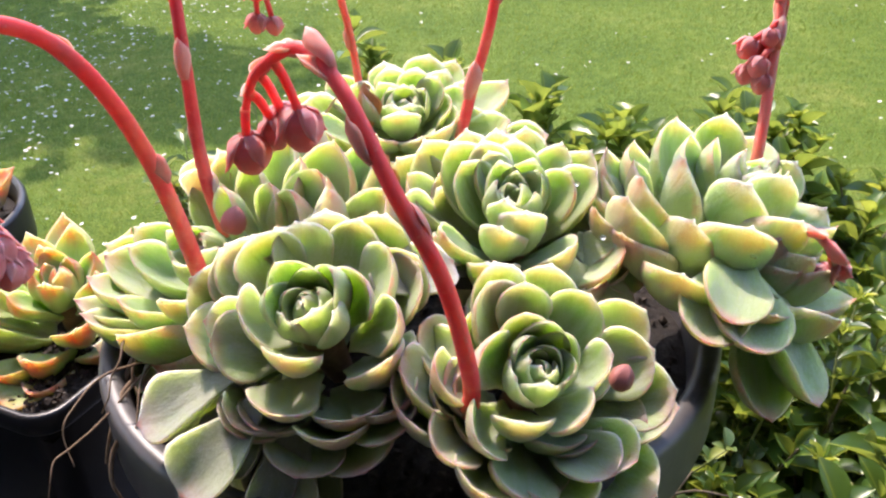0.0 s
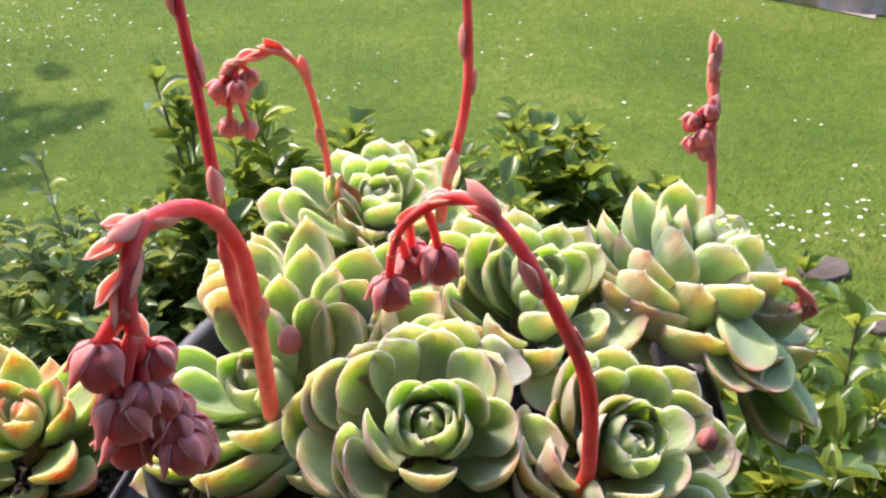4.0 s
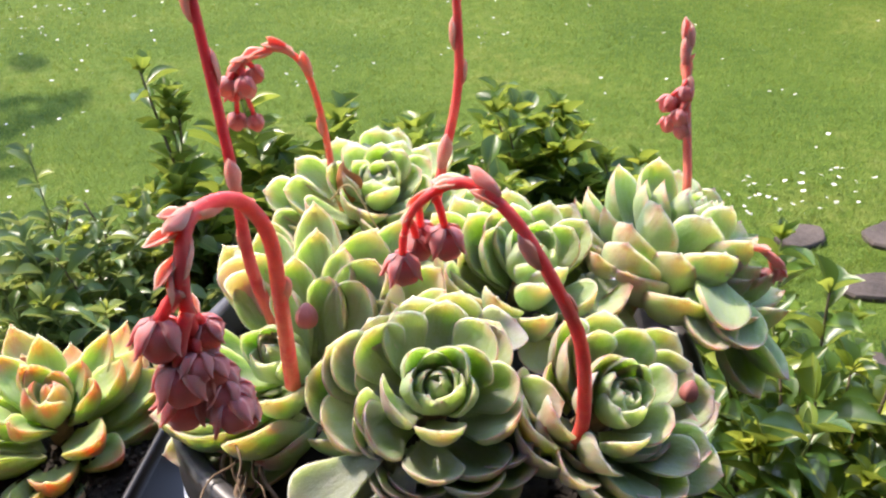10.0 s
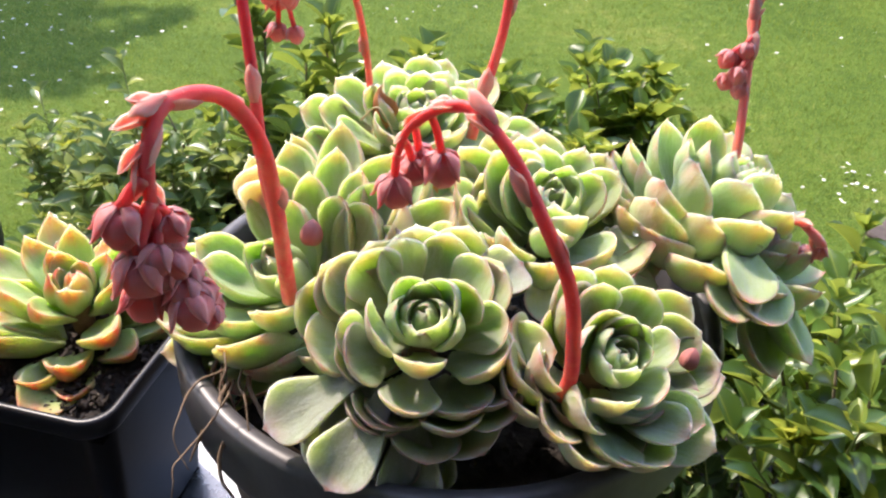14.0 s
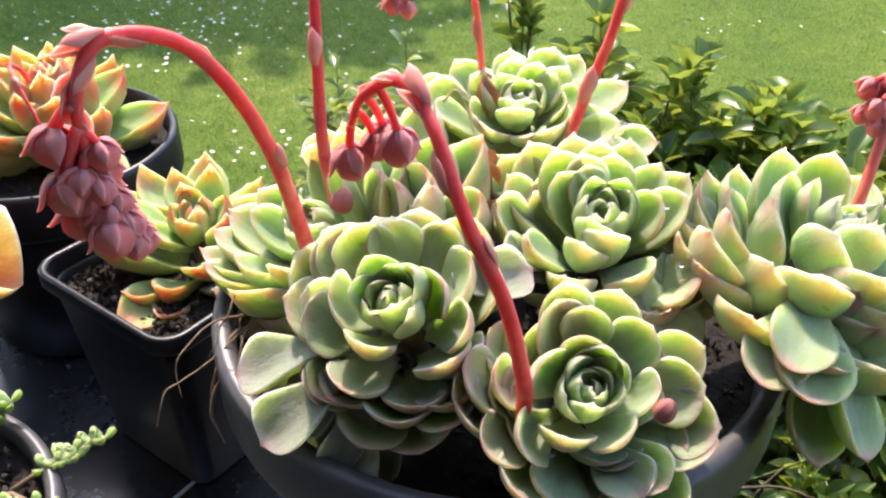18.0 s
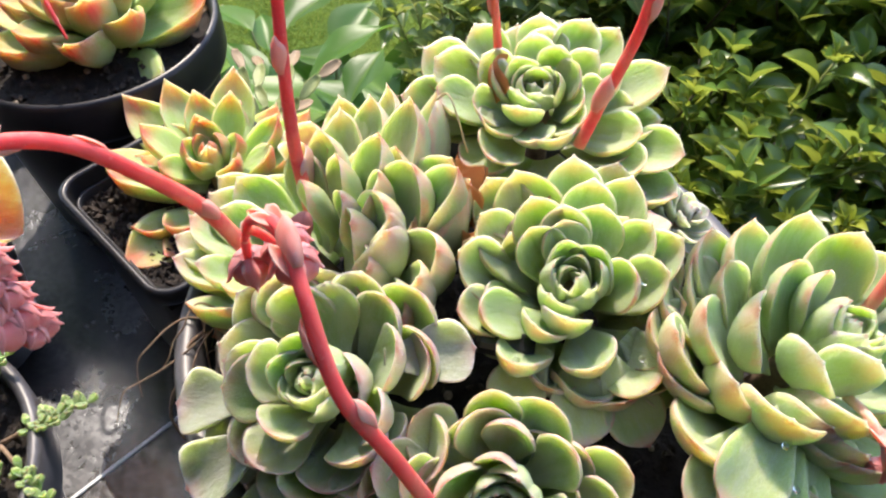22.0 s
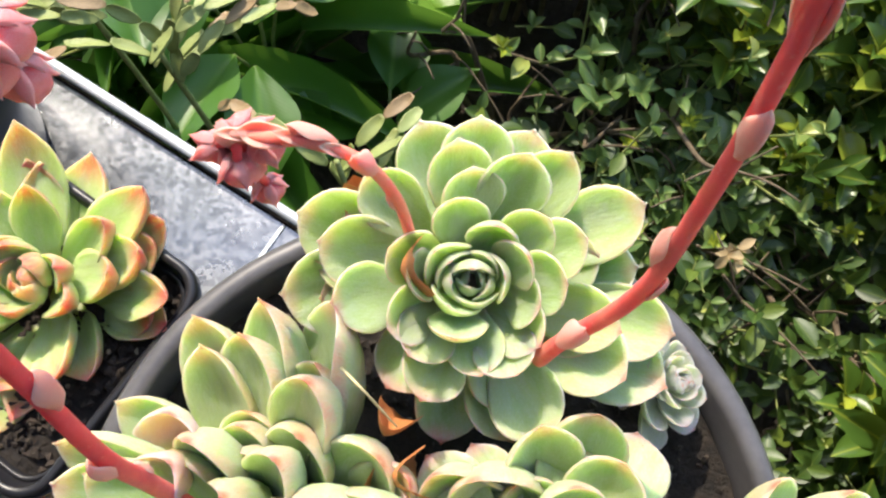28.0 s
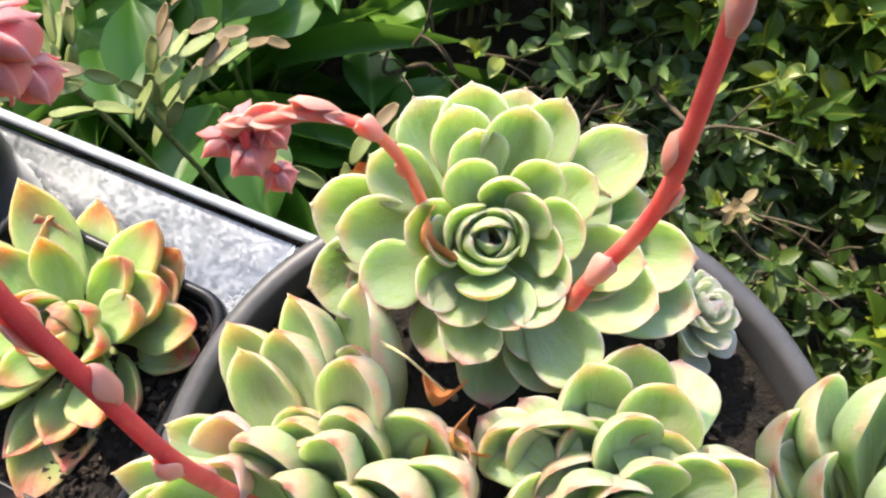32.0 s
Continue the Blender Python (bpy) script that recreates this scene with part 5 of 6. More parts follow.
def crumbs(parent, count, radius, z, seed, square=None, label="loose dark crumbs of potting mix"):
    """Loose crumbs on the soil, joined; and single pieces of grit."""
    rnd = random.Random(seed)
    v, f = [], []
    for _ in range(count):
        if square:
            x, y = rnd.uniform(-square, square), rnd.uniform(-square, square)
        else:
            a, r = rnd.uniform(0, 6.283), radius * math.sqrt(rnd.random())
            x, y = r * math.cos(a), r * math.sin(a)
        s = rnd.uniform(0.0012, 0.0042)
        b = len(v)
        q = Euler((rnd.uniform(0, 3), rnd.uniform(0, 3), rnd.uniform(0, 3))).to_matrix()
        for c in ((1, 0, 0), (-1, 0, 0), (0, 0.7, 0), (0, -0.7, 0), (0, 0, 0.6), (0, 0, -0.6)):
            v.append(q @ (Vector(c) * s * rnd.uniform(0.7, 1.3)) + Vector((x, y, z + s * 0.4)))
        f += [tuple(b + k for k in t) for t in ((0, 2, 4), (2, 1, 4), (1, 3, 4), (3, 0, 4), (2, 0, 5), (1, 2, 5), (3, 1, 5), (0, 3, 5))]
    tagged(put("crumbs", mesh_of("crumbs", v, f, None, False, [CRUMB]), parent, None, label), kind="stuff")
    for _ in range(max(3, count // 35)):
        if square:
            x, y = rnd.uniform(-square, square), rnd.uniform(-square, square)
        else:
            a, r = rnd.uniform(0, 6.283), radius * math.sqrt(rnd.random())
            x, y = r * math.cos(a), r * math.sin(a)
        bm = bmesh.new()
        bmesh.ops.create_icosphere(bm, subdivisions=1, radius=rnd.uniform(0.0015, 0.003))
        me = bpy.data.meshes.new("grit")
        bm.to_mesh(me)
        bm.free()
        me.materials.append(GRIT)
        put("grit", me, parent, Matrix.Translation((x, y, z + 0.001)))


def soil_disc(radius, z, seed, rough=0.006):
    rings, n = 14, 48
    verts, faces = [(0, 0, z)], []
    for k in range(1, rings + 1):
        for j in range(n):
            a = 6.283 * j / n
            r = radius * k / rings
            x, y = r * math.cos(a), r * math.sin(a)
            verts.append((x, y, z + rough * noise.noise(Vector((x * 40 + seed, y * 40, 0))) + 0.4 * rough * noise.noise(Vector((x * 130, y * 130 + seed, 0)))))
    faces += [(0, 1 + j, 1 + (j + 1) % n) for j in range(n)]
    for k in range(rings - 1):
        for j in range(n):
            a, b = 1 + k * n + j, 1 + k * n + (j + 1) % n
            faces.append((a, a + n, b + n, b))
    return mesh_of("soil", verts, faces, None, True, [SOIL])


def round_pot(at, radius, height, label, material, soil_drop=0.03, lip=0.010, seed=1, group="plant pots", name="plant_pot", count=500):
    top = empty(name, Matrix.Translation(at), label, "plant pot", group)
    rb = radius * 0.76
    put("body", lathe("body", [(0.0, 0.0), (rb - 0.006, 0.0), (rb, 0.004), (radius * 0.93, height - 0.032), (radius * 0.905, height - 0.030), (rb - 0.006, 0.008), (0.0, 0.008)], material), top)
    put("rim", lathe("rim", [(radius * 0.93, height - 0.040), (radius - 0.001, height - 0.038), (radius, height - 0.034), (radius, height - 0.004), (radius - 0.0015, height - 0.0012), (radius - 0.004, height), (radius - lip + 0.002, height - 0.0005), (radius - lip, height - 0.003), (radius * 0.905, height - 0.034), (radius * 0.905, height - 0.040), (radius * 0.93, height - 0.040)], material), top)
    soil = empty("potting_soil", Matrix.Translation((at[0], at[1], at[2] + height - soil_drop)), "dark crumbly potting soil in the pot", "soil", kind="stuff")
    put("soil", soil_disc(radius * 0.91, 0.0, seed), soil)
    crumbs(soil, count, radius * 0.88, 0.001, seed)
    return top


POT_R, RIM_Z = 0.150, 0.958
round_pot((0, 0, TABLE_Z), POT_R, RIM_Z - TABLE_Z, "large round dark grey plastic pot crowded with echeverias", PLASTIC, 0.022, 0.011, 2, count=900)

# ---- the echeverias ----
ECH = leaf_set("ech", OBOVATE, DUSTY, cup=0.20, bend=0.50, thick=0.165)
ECH_TALL = leaf_set("tall", OVAL, GREEN, cup=0.18, bend=0.42, thick=0.165)
ECH_PALE = leaf_set("pale", OBOVATE, PALE, cup=0.18, bend=0.24, thick=0.10)
AGA = leaf_set("aga", POINTED, RED_TIPPED, cup=0.14, bend=0.22, thick=0.15, keel=0.25)
HEART = leaf_set("heart", POINTED, HEART_GREEN, cup=0.20, bend=0.20, thick=0.14)
ECH_LONG = leaf_set("long", OVAL, GREEN, cup=0.14, bend=0.32, thick=0.16)
ECH_DROOP = leaf_set("droop", OVAL, GREEN, cup=0.12, bend=0.07, thick=0.12)
ECH_FLAT = leaf_set("flat", OVAL, GREEN, cup=0.20, bend=0.40, thick=0.15)
WITHERED = leaf_set("withered", OBOVATE, ORANGE_LEAF, cup=0.5, bend=0.3, thick=0.07)
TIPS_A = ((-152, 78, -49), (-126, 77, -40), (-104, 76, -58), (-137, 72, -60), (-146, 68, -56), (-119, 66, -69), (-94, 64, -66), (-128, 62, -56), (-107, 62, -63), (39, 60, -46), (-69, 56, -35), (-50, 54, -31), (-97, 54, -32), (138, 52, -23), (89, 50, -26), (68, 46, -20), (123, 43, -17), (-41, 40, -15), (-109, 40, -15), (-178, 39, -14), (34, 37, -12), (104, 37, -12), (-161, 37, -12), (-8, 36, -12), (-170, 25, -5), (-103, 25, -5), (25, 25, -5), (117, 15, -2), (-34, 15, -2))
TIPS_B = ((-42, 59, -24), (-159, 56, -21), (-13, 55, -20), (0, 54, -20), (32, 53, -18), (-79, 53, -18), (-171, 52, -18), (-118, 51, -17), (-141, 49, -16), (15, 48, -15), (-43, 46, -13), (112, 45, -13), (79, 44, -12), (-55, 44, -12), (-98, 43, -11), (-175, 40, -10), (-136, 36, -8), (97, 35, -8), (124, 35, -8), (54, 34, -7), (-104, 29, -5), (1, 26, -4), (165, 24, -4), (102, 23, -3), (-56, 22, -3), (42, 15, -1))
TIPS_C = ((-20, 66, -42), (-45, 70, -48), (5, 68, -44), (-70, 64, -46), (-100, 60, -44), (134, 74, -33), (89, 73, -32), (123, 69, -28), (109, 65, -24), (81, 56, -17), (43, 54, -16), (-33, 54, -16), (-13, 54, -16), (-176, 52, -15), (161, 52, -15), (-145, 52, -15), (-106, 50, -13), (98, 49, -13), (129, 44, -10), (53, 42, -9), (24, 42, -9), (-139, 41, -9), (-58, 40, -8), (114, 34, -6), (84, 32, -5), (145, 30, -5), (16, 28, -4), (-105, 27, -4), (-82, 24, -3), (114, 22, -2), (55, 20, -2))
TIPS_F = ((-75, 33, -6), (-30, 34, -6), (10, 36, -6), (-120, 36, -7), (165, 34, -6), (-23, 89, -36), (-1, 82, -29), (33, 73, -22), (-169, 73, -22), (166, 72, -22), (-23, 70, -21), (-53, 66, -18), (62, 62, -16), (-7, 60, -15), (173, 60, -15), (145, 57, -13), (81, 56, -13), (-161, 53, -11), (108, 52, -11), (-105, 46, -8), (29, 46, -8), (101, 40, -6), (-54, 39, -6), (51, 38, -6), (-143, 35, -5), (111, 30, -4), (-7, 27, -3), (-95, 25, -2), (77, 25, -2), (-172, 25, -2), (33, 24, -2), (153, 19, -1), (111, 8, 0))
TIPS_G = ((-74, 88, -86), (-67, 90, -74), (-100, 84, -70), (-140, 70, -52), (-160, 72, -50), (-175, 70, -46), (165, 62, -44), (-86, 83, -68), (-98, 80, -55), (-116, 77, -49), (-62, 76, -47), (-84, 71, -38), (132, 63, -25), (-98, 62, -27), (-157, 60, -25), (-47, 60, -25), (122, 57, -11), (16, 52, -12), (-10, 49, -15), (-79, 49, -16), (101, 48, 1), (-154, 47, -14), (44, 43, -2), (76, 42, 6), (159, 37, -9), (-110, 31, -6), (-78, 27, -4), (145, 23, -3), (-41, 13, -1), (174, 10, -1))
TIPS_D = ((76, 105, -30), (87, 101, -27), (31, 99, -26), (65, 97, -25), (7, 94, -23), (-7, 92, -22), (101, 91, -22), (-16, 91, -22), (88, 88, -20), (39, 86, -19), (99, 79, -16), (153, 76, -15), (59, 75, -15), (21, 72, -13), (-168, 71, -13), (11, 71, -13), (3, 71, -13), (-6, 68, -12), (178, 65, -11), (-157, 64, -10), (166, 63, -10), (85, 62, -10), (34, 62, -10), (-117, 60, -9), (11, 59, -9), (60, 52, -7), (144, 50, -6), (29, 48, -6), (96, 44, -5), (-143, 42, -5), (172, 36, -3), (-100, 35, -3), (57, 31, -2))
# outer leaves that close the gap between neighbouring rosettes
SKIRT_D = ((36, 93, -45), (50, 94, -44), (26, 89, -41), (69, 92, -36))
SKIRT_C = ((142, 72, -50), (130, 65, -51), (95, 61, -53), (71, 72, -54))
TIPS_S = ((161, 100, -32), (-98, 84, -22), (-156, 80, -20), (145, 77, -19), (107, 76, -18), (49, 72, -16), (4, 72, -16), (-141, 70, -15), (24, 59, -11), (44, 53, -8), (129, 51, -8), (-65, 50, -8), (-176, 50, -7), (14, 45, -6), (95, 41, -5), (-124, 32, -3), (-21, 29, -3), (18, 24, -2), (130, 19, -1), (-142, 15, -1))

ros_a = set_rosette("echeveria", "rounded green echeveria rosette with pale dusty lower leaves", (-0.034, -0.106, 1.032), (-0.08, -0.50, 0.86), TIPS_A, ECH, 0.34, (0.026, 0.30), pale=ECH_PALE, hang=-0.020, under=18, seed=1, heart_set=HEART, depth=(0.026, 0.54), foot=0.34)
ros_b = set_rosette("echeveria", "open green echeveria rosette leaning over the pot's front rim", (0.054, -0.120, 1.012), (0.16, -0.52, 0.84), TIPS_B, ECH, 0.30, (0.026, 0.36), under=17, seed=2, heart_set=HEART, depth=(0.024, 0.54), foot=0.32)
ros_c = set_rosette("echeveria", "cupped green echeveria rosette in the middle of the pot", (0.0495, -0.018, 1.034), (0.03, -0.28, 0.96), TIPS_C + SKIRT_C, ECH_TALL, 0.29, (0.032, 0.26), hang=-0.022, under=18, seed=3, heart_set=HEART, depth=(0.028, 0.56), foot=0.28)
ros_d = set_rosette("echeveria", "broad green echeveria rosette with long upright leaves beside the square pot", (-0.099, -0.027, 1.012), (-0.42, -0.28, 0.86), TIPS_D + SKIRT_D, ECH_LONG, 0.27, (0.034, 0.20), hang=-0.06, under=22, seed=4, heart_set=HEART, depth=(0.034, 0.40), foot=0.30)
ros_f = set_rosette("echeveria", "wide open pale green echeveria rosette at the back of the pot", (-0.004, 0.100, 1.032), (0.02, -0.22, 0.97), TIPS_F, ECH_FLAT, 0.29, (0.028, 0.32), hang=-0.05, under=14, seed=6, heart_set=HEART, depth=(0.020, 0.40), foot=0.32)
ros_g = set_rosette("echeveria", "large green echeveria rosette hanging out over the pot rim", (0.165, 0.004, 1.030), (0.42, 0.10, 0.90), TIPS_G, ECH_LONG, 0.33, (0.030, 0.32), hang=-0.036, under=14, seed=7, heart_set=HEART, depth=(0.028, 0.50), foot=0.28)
ros_h = rosette("echeveria", "small pale offset rosette on the soil by the rim", "succulent", (0.084, 0.086, 0.972), (0.55, 0.10, 0.8), 0.026, 26, ECH_PALE, low=-20, high=84, ratio=0.36, inner=0.4, neck=0.4, spin=0, seed=8)


# ---- flower stalks ----
def bud_mesh(name="bud"):
    """A five-ribbed urn bud along +x, one unit long."""
    prof = ((0, 0.20), (0.08, 0.40), (0.24, 0.54), (0.46, 0.56), (0.68, 0.48), (0.84, 0.33), (0.94, 0.18), (1.0, 0.03))
    verts, uvs, faces = [], [], []
    side = 20
    for u, r in prof:
        for j in range(side):
            a = 6.28319 * j / side
            rr = r * (1 + 0.10 * math.cos(5 * a))
            verts.append((u, rr * math.cos(a), rr * math.sin(a)))
            uvs.append((u, j / side))
    for k in range(len(prof) - 1):
        for j in range(side):
            faces.append((k * side + j, (k + 1) * side + j, (k + 1) * side + (j + 1) % side, k * side + (j + 1) % side))
    faces.append(tuple(range(side)))
    return outward(mesh_of(name, verts, faces, uvs, True, [BUD]))


def calyx_mesh():
    """Five fleshy pointed sepals that spread and curl off the bud."""
    verts, faces, uvs = [], [], []
    for s in range(5):
        a0 = 6.28319 * s / 5 + 0.3 * math.sin(2.1 * s)
        flare = 0.14 * math.sin(1.7 * s + 0.6)
        b = len(verts)
        for u, w, r in ((-0.04, 0.15, 0.16), (0.10, 0.26, 0.47), (0.27, 0.26, 0.58), (0.45, 0.20, 0.64), (0.60, 0.11, 0.70), (0.72, 0.015, 0.80)):
            r += flare * u
            for q, dr in ((-1, 0.0), (-0.5, -0.06), (0.5, -0.06), (1, 0.0), (0.5, 0.07), (-0.5, 0.07)):
                ca, sa = math.cos(a0), math.sin(a0)
                verts.append((u * 0.92, (r + dr) * ca - q * w * sa, (r + dr) * sa + q * w * ca))
                uvs.append((0.35 + 0.6 * u, 0.5 + 0.5 * q))
        for k in range(5):
            for j in range(6):
                c, d = b + 6 * k, b + 6 * (k + 1)
                faces.append((c + j, c + (j + 1) % 6, d + (j + 1) % 6, d + j))
    return outward(mesh_of("calyx", verts, faces, uvs, True, [BUD]))


BUD_MESH, CALYX_MESH = bud_mesh(), calyx_mesh()
BRACT_MESH = fat_leaf("bract", POINTED, BRACT, cup=0.25, bend=0.10, thick=0.16, side=12, wobble=0.03, seed=3)


def stalk(owner, points, radii, bracts, buds, seed, label, bract_size=0.016, bud_size=0.012, skin=None, spurs=()):
    """A fleshy stalk in the world; bracts at shares of its length, buds as (share, drop vector, size)."""
    rnd = random.Random(seed)
    path = spline(points, 56)
    radii = [0.58 * r for r in radii]
    main = put("flower_stalk", tube("flower_stalk", path, radii, skin or STALK, 12), owner, None, label, True)
    tang = np.gradient(path, axis=0)
    for k, s in enumerate(bracts):
        i = min(54, int(s * 55))
        t = Vector(tang[i]).normalized()
        side = t.cross(Vector((math.cos(2.4 * k + seed), math.sin(2.4 * k + seed), 0.3))).normalized()
        r = float(np.interp(s, np.linspace(0, 1, len(radii)), radii))
        size = bract_size * rnd.uniform(0.8, 1.15)
        m = frame_x(Vector(path[i]) + side * r * 0.8, t * 0.97 + side * 0.16, -side, (size, size * 0.22, size * 0.8))
        put("bract", BRACT_MESH, main, m, "", True)
    for s, way, size in spurs:
        i = min(55, int(s * 55))
        put("bract", BRACT_MESH, main, frame_x(Vector(path[i]) - Vector(way).normalized() * 0.002, way, (0.1, -0.3, 1), (size * 0.9, size * 0.135, size * 0.55)), "", True)
    for k, (s, drop, size) in enumerate(buds):
        i = min(55, int(s * 55))
        p0 = Vector(path[i])
        p1 = p0 + Vector(drop)
        d = Vector(drop).normalized()
        if Vector(drop).length > 0.004:
            put("pedicel", tube("pedicel", spline([p0, p0 + Vector(drop) * 0.5 + Vector((0, 0, 0.002)), p1], 6), [0.0026, 0.0022] if size > 0.0145 else [0.0017, 0.0015], STALK, 8), main, None, "", True)
        w = (d * 0.4 + Vector((rnd.uniform(-0.25, 0.25), rnd.uniform(-0.25, 0.25), -0.8))).normalized()
        z = size or bud_size
        b = put("bud", BUD_MESH, main, frame_x(p1, w, (0.3, 1, 0.2), (z, z * 0.86, z * 0.86)), "", True)
        put("calyx", CALYX_MESH, main, frame_x(p1 - w * z * 0.05, w, (0.3, 1, 0.2), (z, z * 0.80, z * 0.80)), "", True)
    return main


def cluster(seed, n, s0, s1, reach, size, bias=(0, 0)):
    rnd = random.Random(seed)
    return [(s0 + (s1 - s0) * k / max(1, n - 1), (reach * math.cos(2.4 * k) + bias[0], reach * math.sin(2.4 * k) + bias[1], -reach * rnd.uniform(0.3, 1.0)), size * rnd.uniform(0.85, 1.12)) for k in range(n)]


def tapered(seed, n, s0, s1, reach, big, small):
    """Buds crowded along a hanging end, smaller towards its tip."""
    rnd = random.Random(seed)
    out = []
    for k in range(n):
        f = k / max(1, n - 1)
        a = 2.4 * k + rnd.uniform(-0.3, 0.3)
        q = reach * (1.0 - 0.45 * f) * rnd.uniform(0.7, 1.15)
        out.append((s0 + (s1 - s0) * f, (q * math.cos(a) - 0.001, q * math.sin(a), -q * rnd.uniform(0.4, 1.1)), (big + (small - big) * f) * rnd.uniform(0.9, 1.1)))
    return out


ARCH = "thick red flower stalk arching over with drooping pink buds"
stalk(ros_d, [(-0.088, -0.040, 0.990), (-0.091, -0.061, 1.054), (-0.095, -0.086, 1.100), (-0.106, -0.104, 1.126), (-0.122, -0.122, 1.132), (-0.128, -0.134, 1.118), (-0.127, -0.137, 1.095), (-0.121, -0.137, 1.078), (-0.113, -0.136, 1.063)],
      [0.0068, 0.0060, 0.0052, 0.0048, 0.0046, 0.0042, 0.0036, 0.0030, 0.0022], [0.14, 0.30, 0.42, 0.50, 0.56, 0.60], tapered(2, 20, 0.72, 0.995, 0.0046, 0.0122, 0.0088) + [(0.66, (-0.009, -0.002, -0.008), 0.0150), (0.70, (-0.006, -0.006, -0.016), 0.0165), (0.76, (-0.006, 0.0, -0.020), 0.0155), (0.80, (0.004, -0.006, -0.014), 0.0140)], 11, ARCH, 0.016,
      spurs=((0.54, (-1, -0.35, -0.25), 0.019), (0.50, (-0.8, -0.5, 0.25), 0.018), (0.59, (-0.75, -0.3, -0.75), 0.018), (0.62, (-0.1, -0.2, -1), 0.017), (0.66, (0.3, 0.1, -1), 0.014)))
stalk(ros_b, [(0.026, -0.118, 0.985), (0.0265, -0.122, 1.005), (0.018, -0.130, 1.050), (0.004, -0.132, 1.083), (-0.010, -0.120, 1.110), (-0.024, -0.106, 1.120), (-0.040, -0.099, 1.110), (-0.046, -0.098, 1.096)],
      [0.0060, 0.0056, 0.0050, 0.0046, 0.0042, 0.0038, 0.0030, 0.0022], [0.36, 0.48, 0.62, 0.72, 0.80], [(0.80, (0.006, 0.004, -0.019), 0.0145), (0.985, (-0.001, 0.000, -0.010), 0.0140), (0.86, (0.004, 0.010, -0.016), 0.0125), (0.93, (0.005, 0.006, -0.012), 0.0110)], 12, ARCH, 0.016, spurs=((0.60, (-0.75, 0.3, 0.35), 0.018), (0.74, (-0.9, 0.1, -0.15), 0.014), (0.90, (-0.5, 0.1, -0.7), 0.010)))
stalk(ros_d, [(-0.088, 0.002, 0.995), (-0.096, 0.010, 1.030), (-0.098, 0.0173, 1.080), (-0.1013, 0.031, 1.130), (-0.104, 0.043, 1.172), (-0.1035, 0.057, 1.206), (-0.107, 0.074, 1.221), (-0.112, 0.087, 1.212), (-0.111, 0.093, 1.190), (-0.109, 0.094, 1.164)],
      [0.0062, 0.0055, 0.0050, 0.0044, 0.0042, 0.0040, 0.0038, 0.0032, 0.0026, 0.0020], [0.13, 0.20, 0.31, 0.39, 0.46, 0.53, 0.59, 0.64], tapered(5, 15, 0.76, 0.995, 0.0065, 0.0118, 0.0110), 13, "tall upright crimson flower stalk with hanging buds near its tip", 0.018, skin=CRIMSON_STALK,
      spurs=((0.63, (-0.25, -0.4, 1), 0.019), (0.66, (0.05, 0.1, 1), 0.017), (0.60, (0.75, 0.2, 0.5), 0.014), (0.70, (-0.95, 0.1, 0.15), 0.019), (0.72, (-0.9, -0.3, -0.15), 0.016), (0.57, (-0.45, -0.3, 0.8), 0.016), (0.53, (0.5, 0.3, 0.8), 0.012), (0.68, (0.4, 0.2, 0.9), 0.014)))
stalk(ros_f, [(-0.026, 0.112, 0.998), (-0.030, 0.116, 1.020), (-0.034, 0.116, 1.060), (-0.042, 0.114, 1.094), (-0.056, 0.112, 1.108), (-0.074, 0.112, 1.104), (-0.084, 0.113, 1.090)],
      [0.0042, 0.0040, 0.0036, 0.0034, 0.0032, 0.0030, 0.0024], [0.30, 0.48, 0.60, 0.72, 0.84], cluster(7, 7, 0.88, 0.99, 0.005, 0.0115) + [(0.98, (-0.002, 0.002, -0.022), 0.011), (0.96, (0.006, -0.003, -0.024), 0.010)], 14, "slender coral flower stalk curling over at its tip", 0.016, skin=CORAL_STALK,
      spurs=((0.66, (-0.9, 0, 0.25), 0.016), (0.58, (-0.6, -0.2, 0.7), 0.015), (0.84, (-1, 0, -0.1), 0.014), (0.92, (-0.8, 0.2, -0.5), 0.012)))
stalk(ros_f, [(0.026, 0.080, 1.010), (0.032, 0.085, 1.032), (0.0455, 0.093, 1.083), (0.048, 0.1065, 1.143), (0.049, 0.121, 1.185), (0.047, 0.134, 1.220), (0.040, 0.146, 1.238), (0.030, 0.156, 1.232), (0.027, 0.160, 1.208), (0.027, 0.160, 1.180)],
      [0.0058, 0.0054, 0.0048, 0.0044, 0.0042, 0.0040, 0.0036, 0.0030, 0.0025, 0.0018], [0.11, 0.22, 0.27, 0.37, 0.45, 0.53, 0.60, 0.66], tapered(9, 16, 0.76, 0.995, 0.0070, 0.0116, 0.0112), 15, "tall upright red flower stalk with hanging buds near its tip", 0.019,
      spurs=((0.63, (-0.25, -0.4, 1), 0.019), (0.66, (0.05, 0.1, 1), 0.017), (0.60, (0.75, 0.2, 0.5), 0.014), (0.70, (-0.95, 0.1, 0.15), 0.019), (0.72, (-0.9, -0.3, -0.15), 0.016), (0.57, (-0.45, -0.3, 0.8), 0.016), (0.53, (0.5, 0.3, 0.8), 0.012), (0.68, (0.4, 0.2, 0.9), 0.014)))
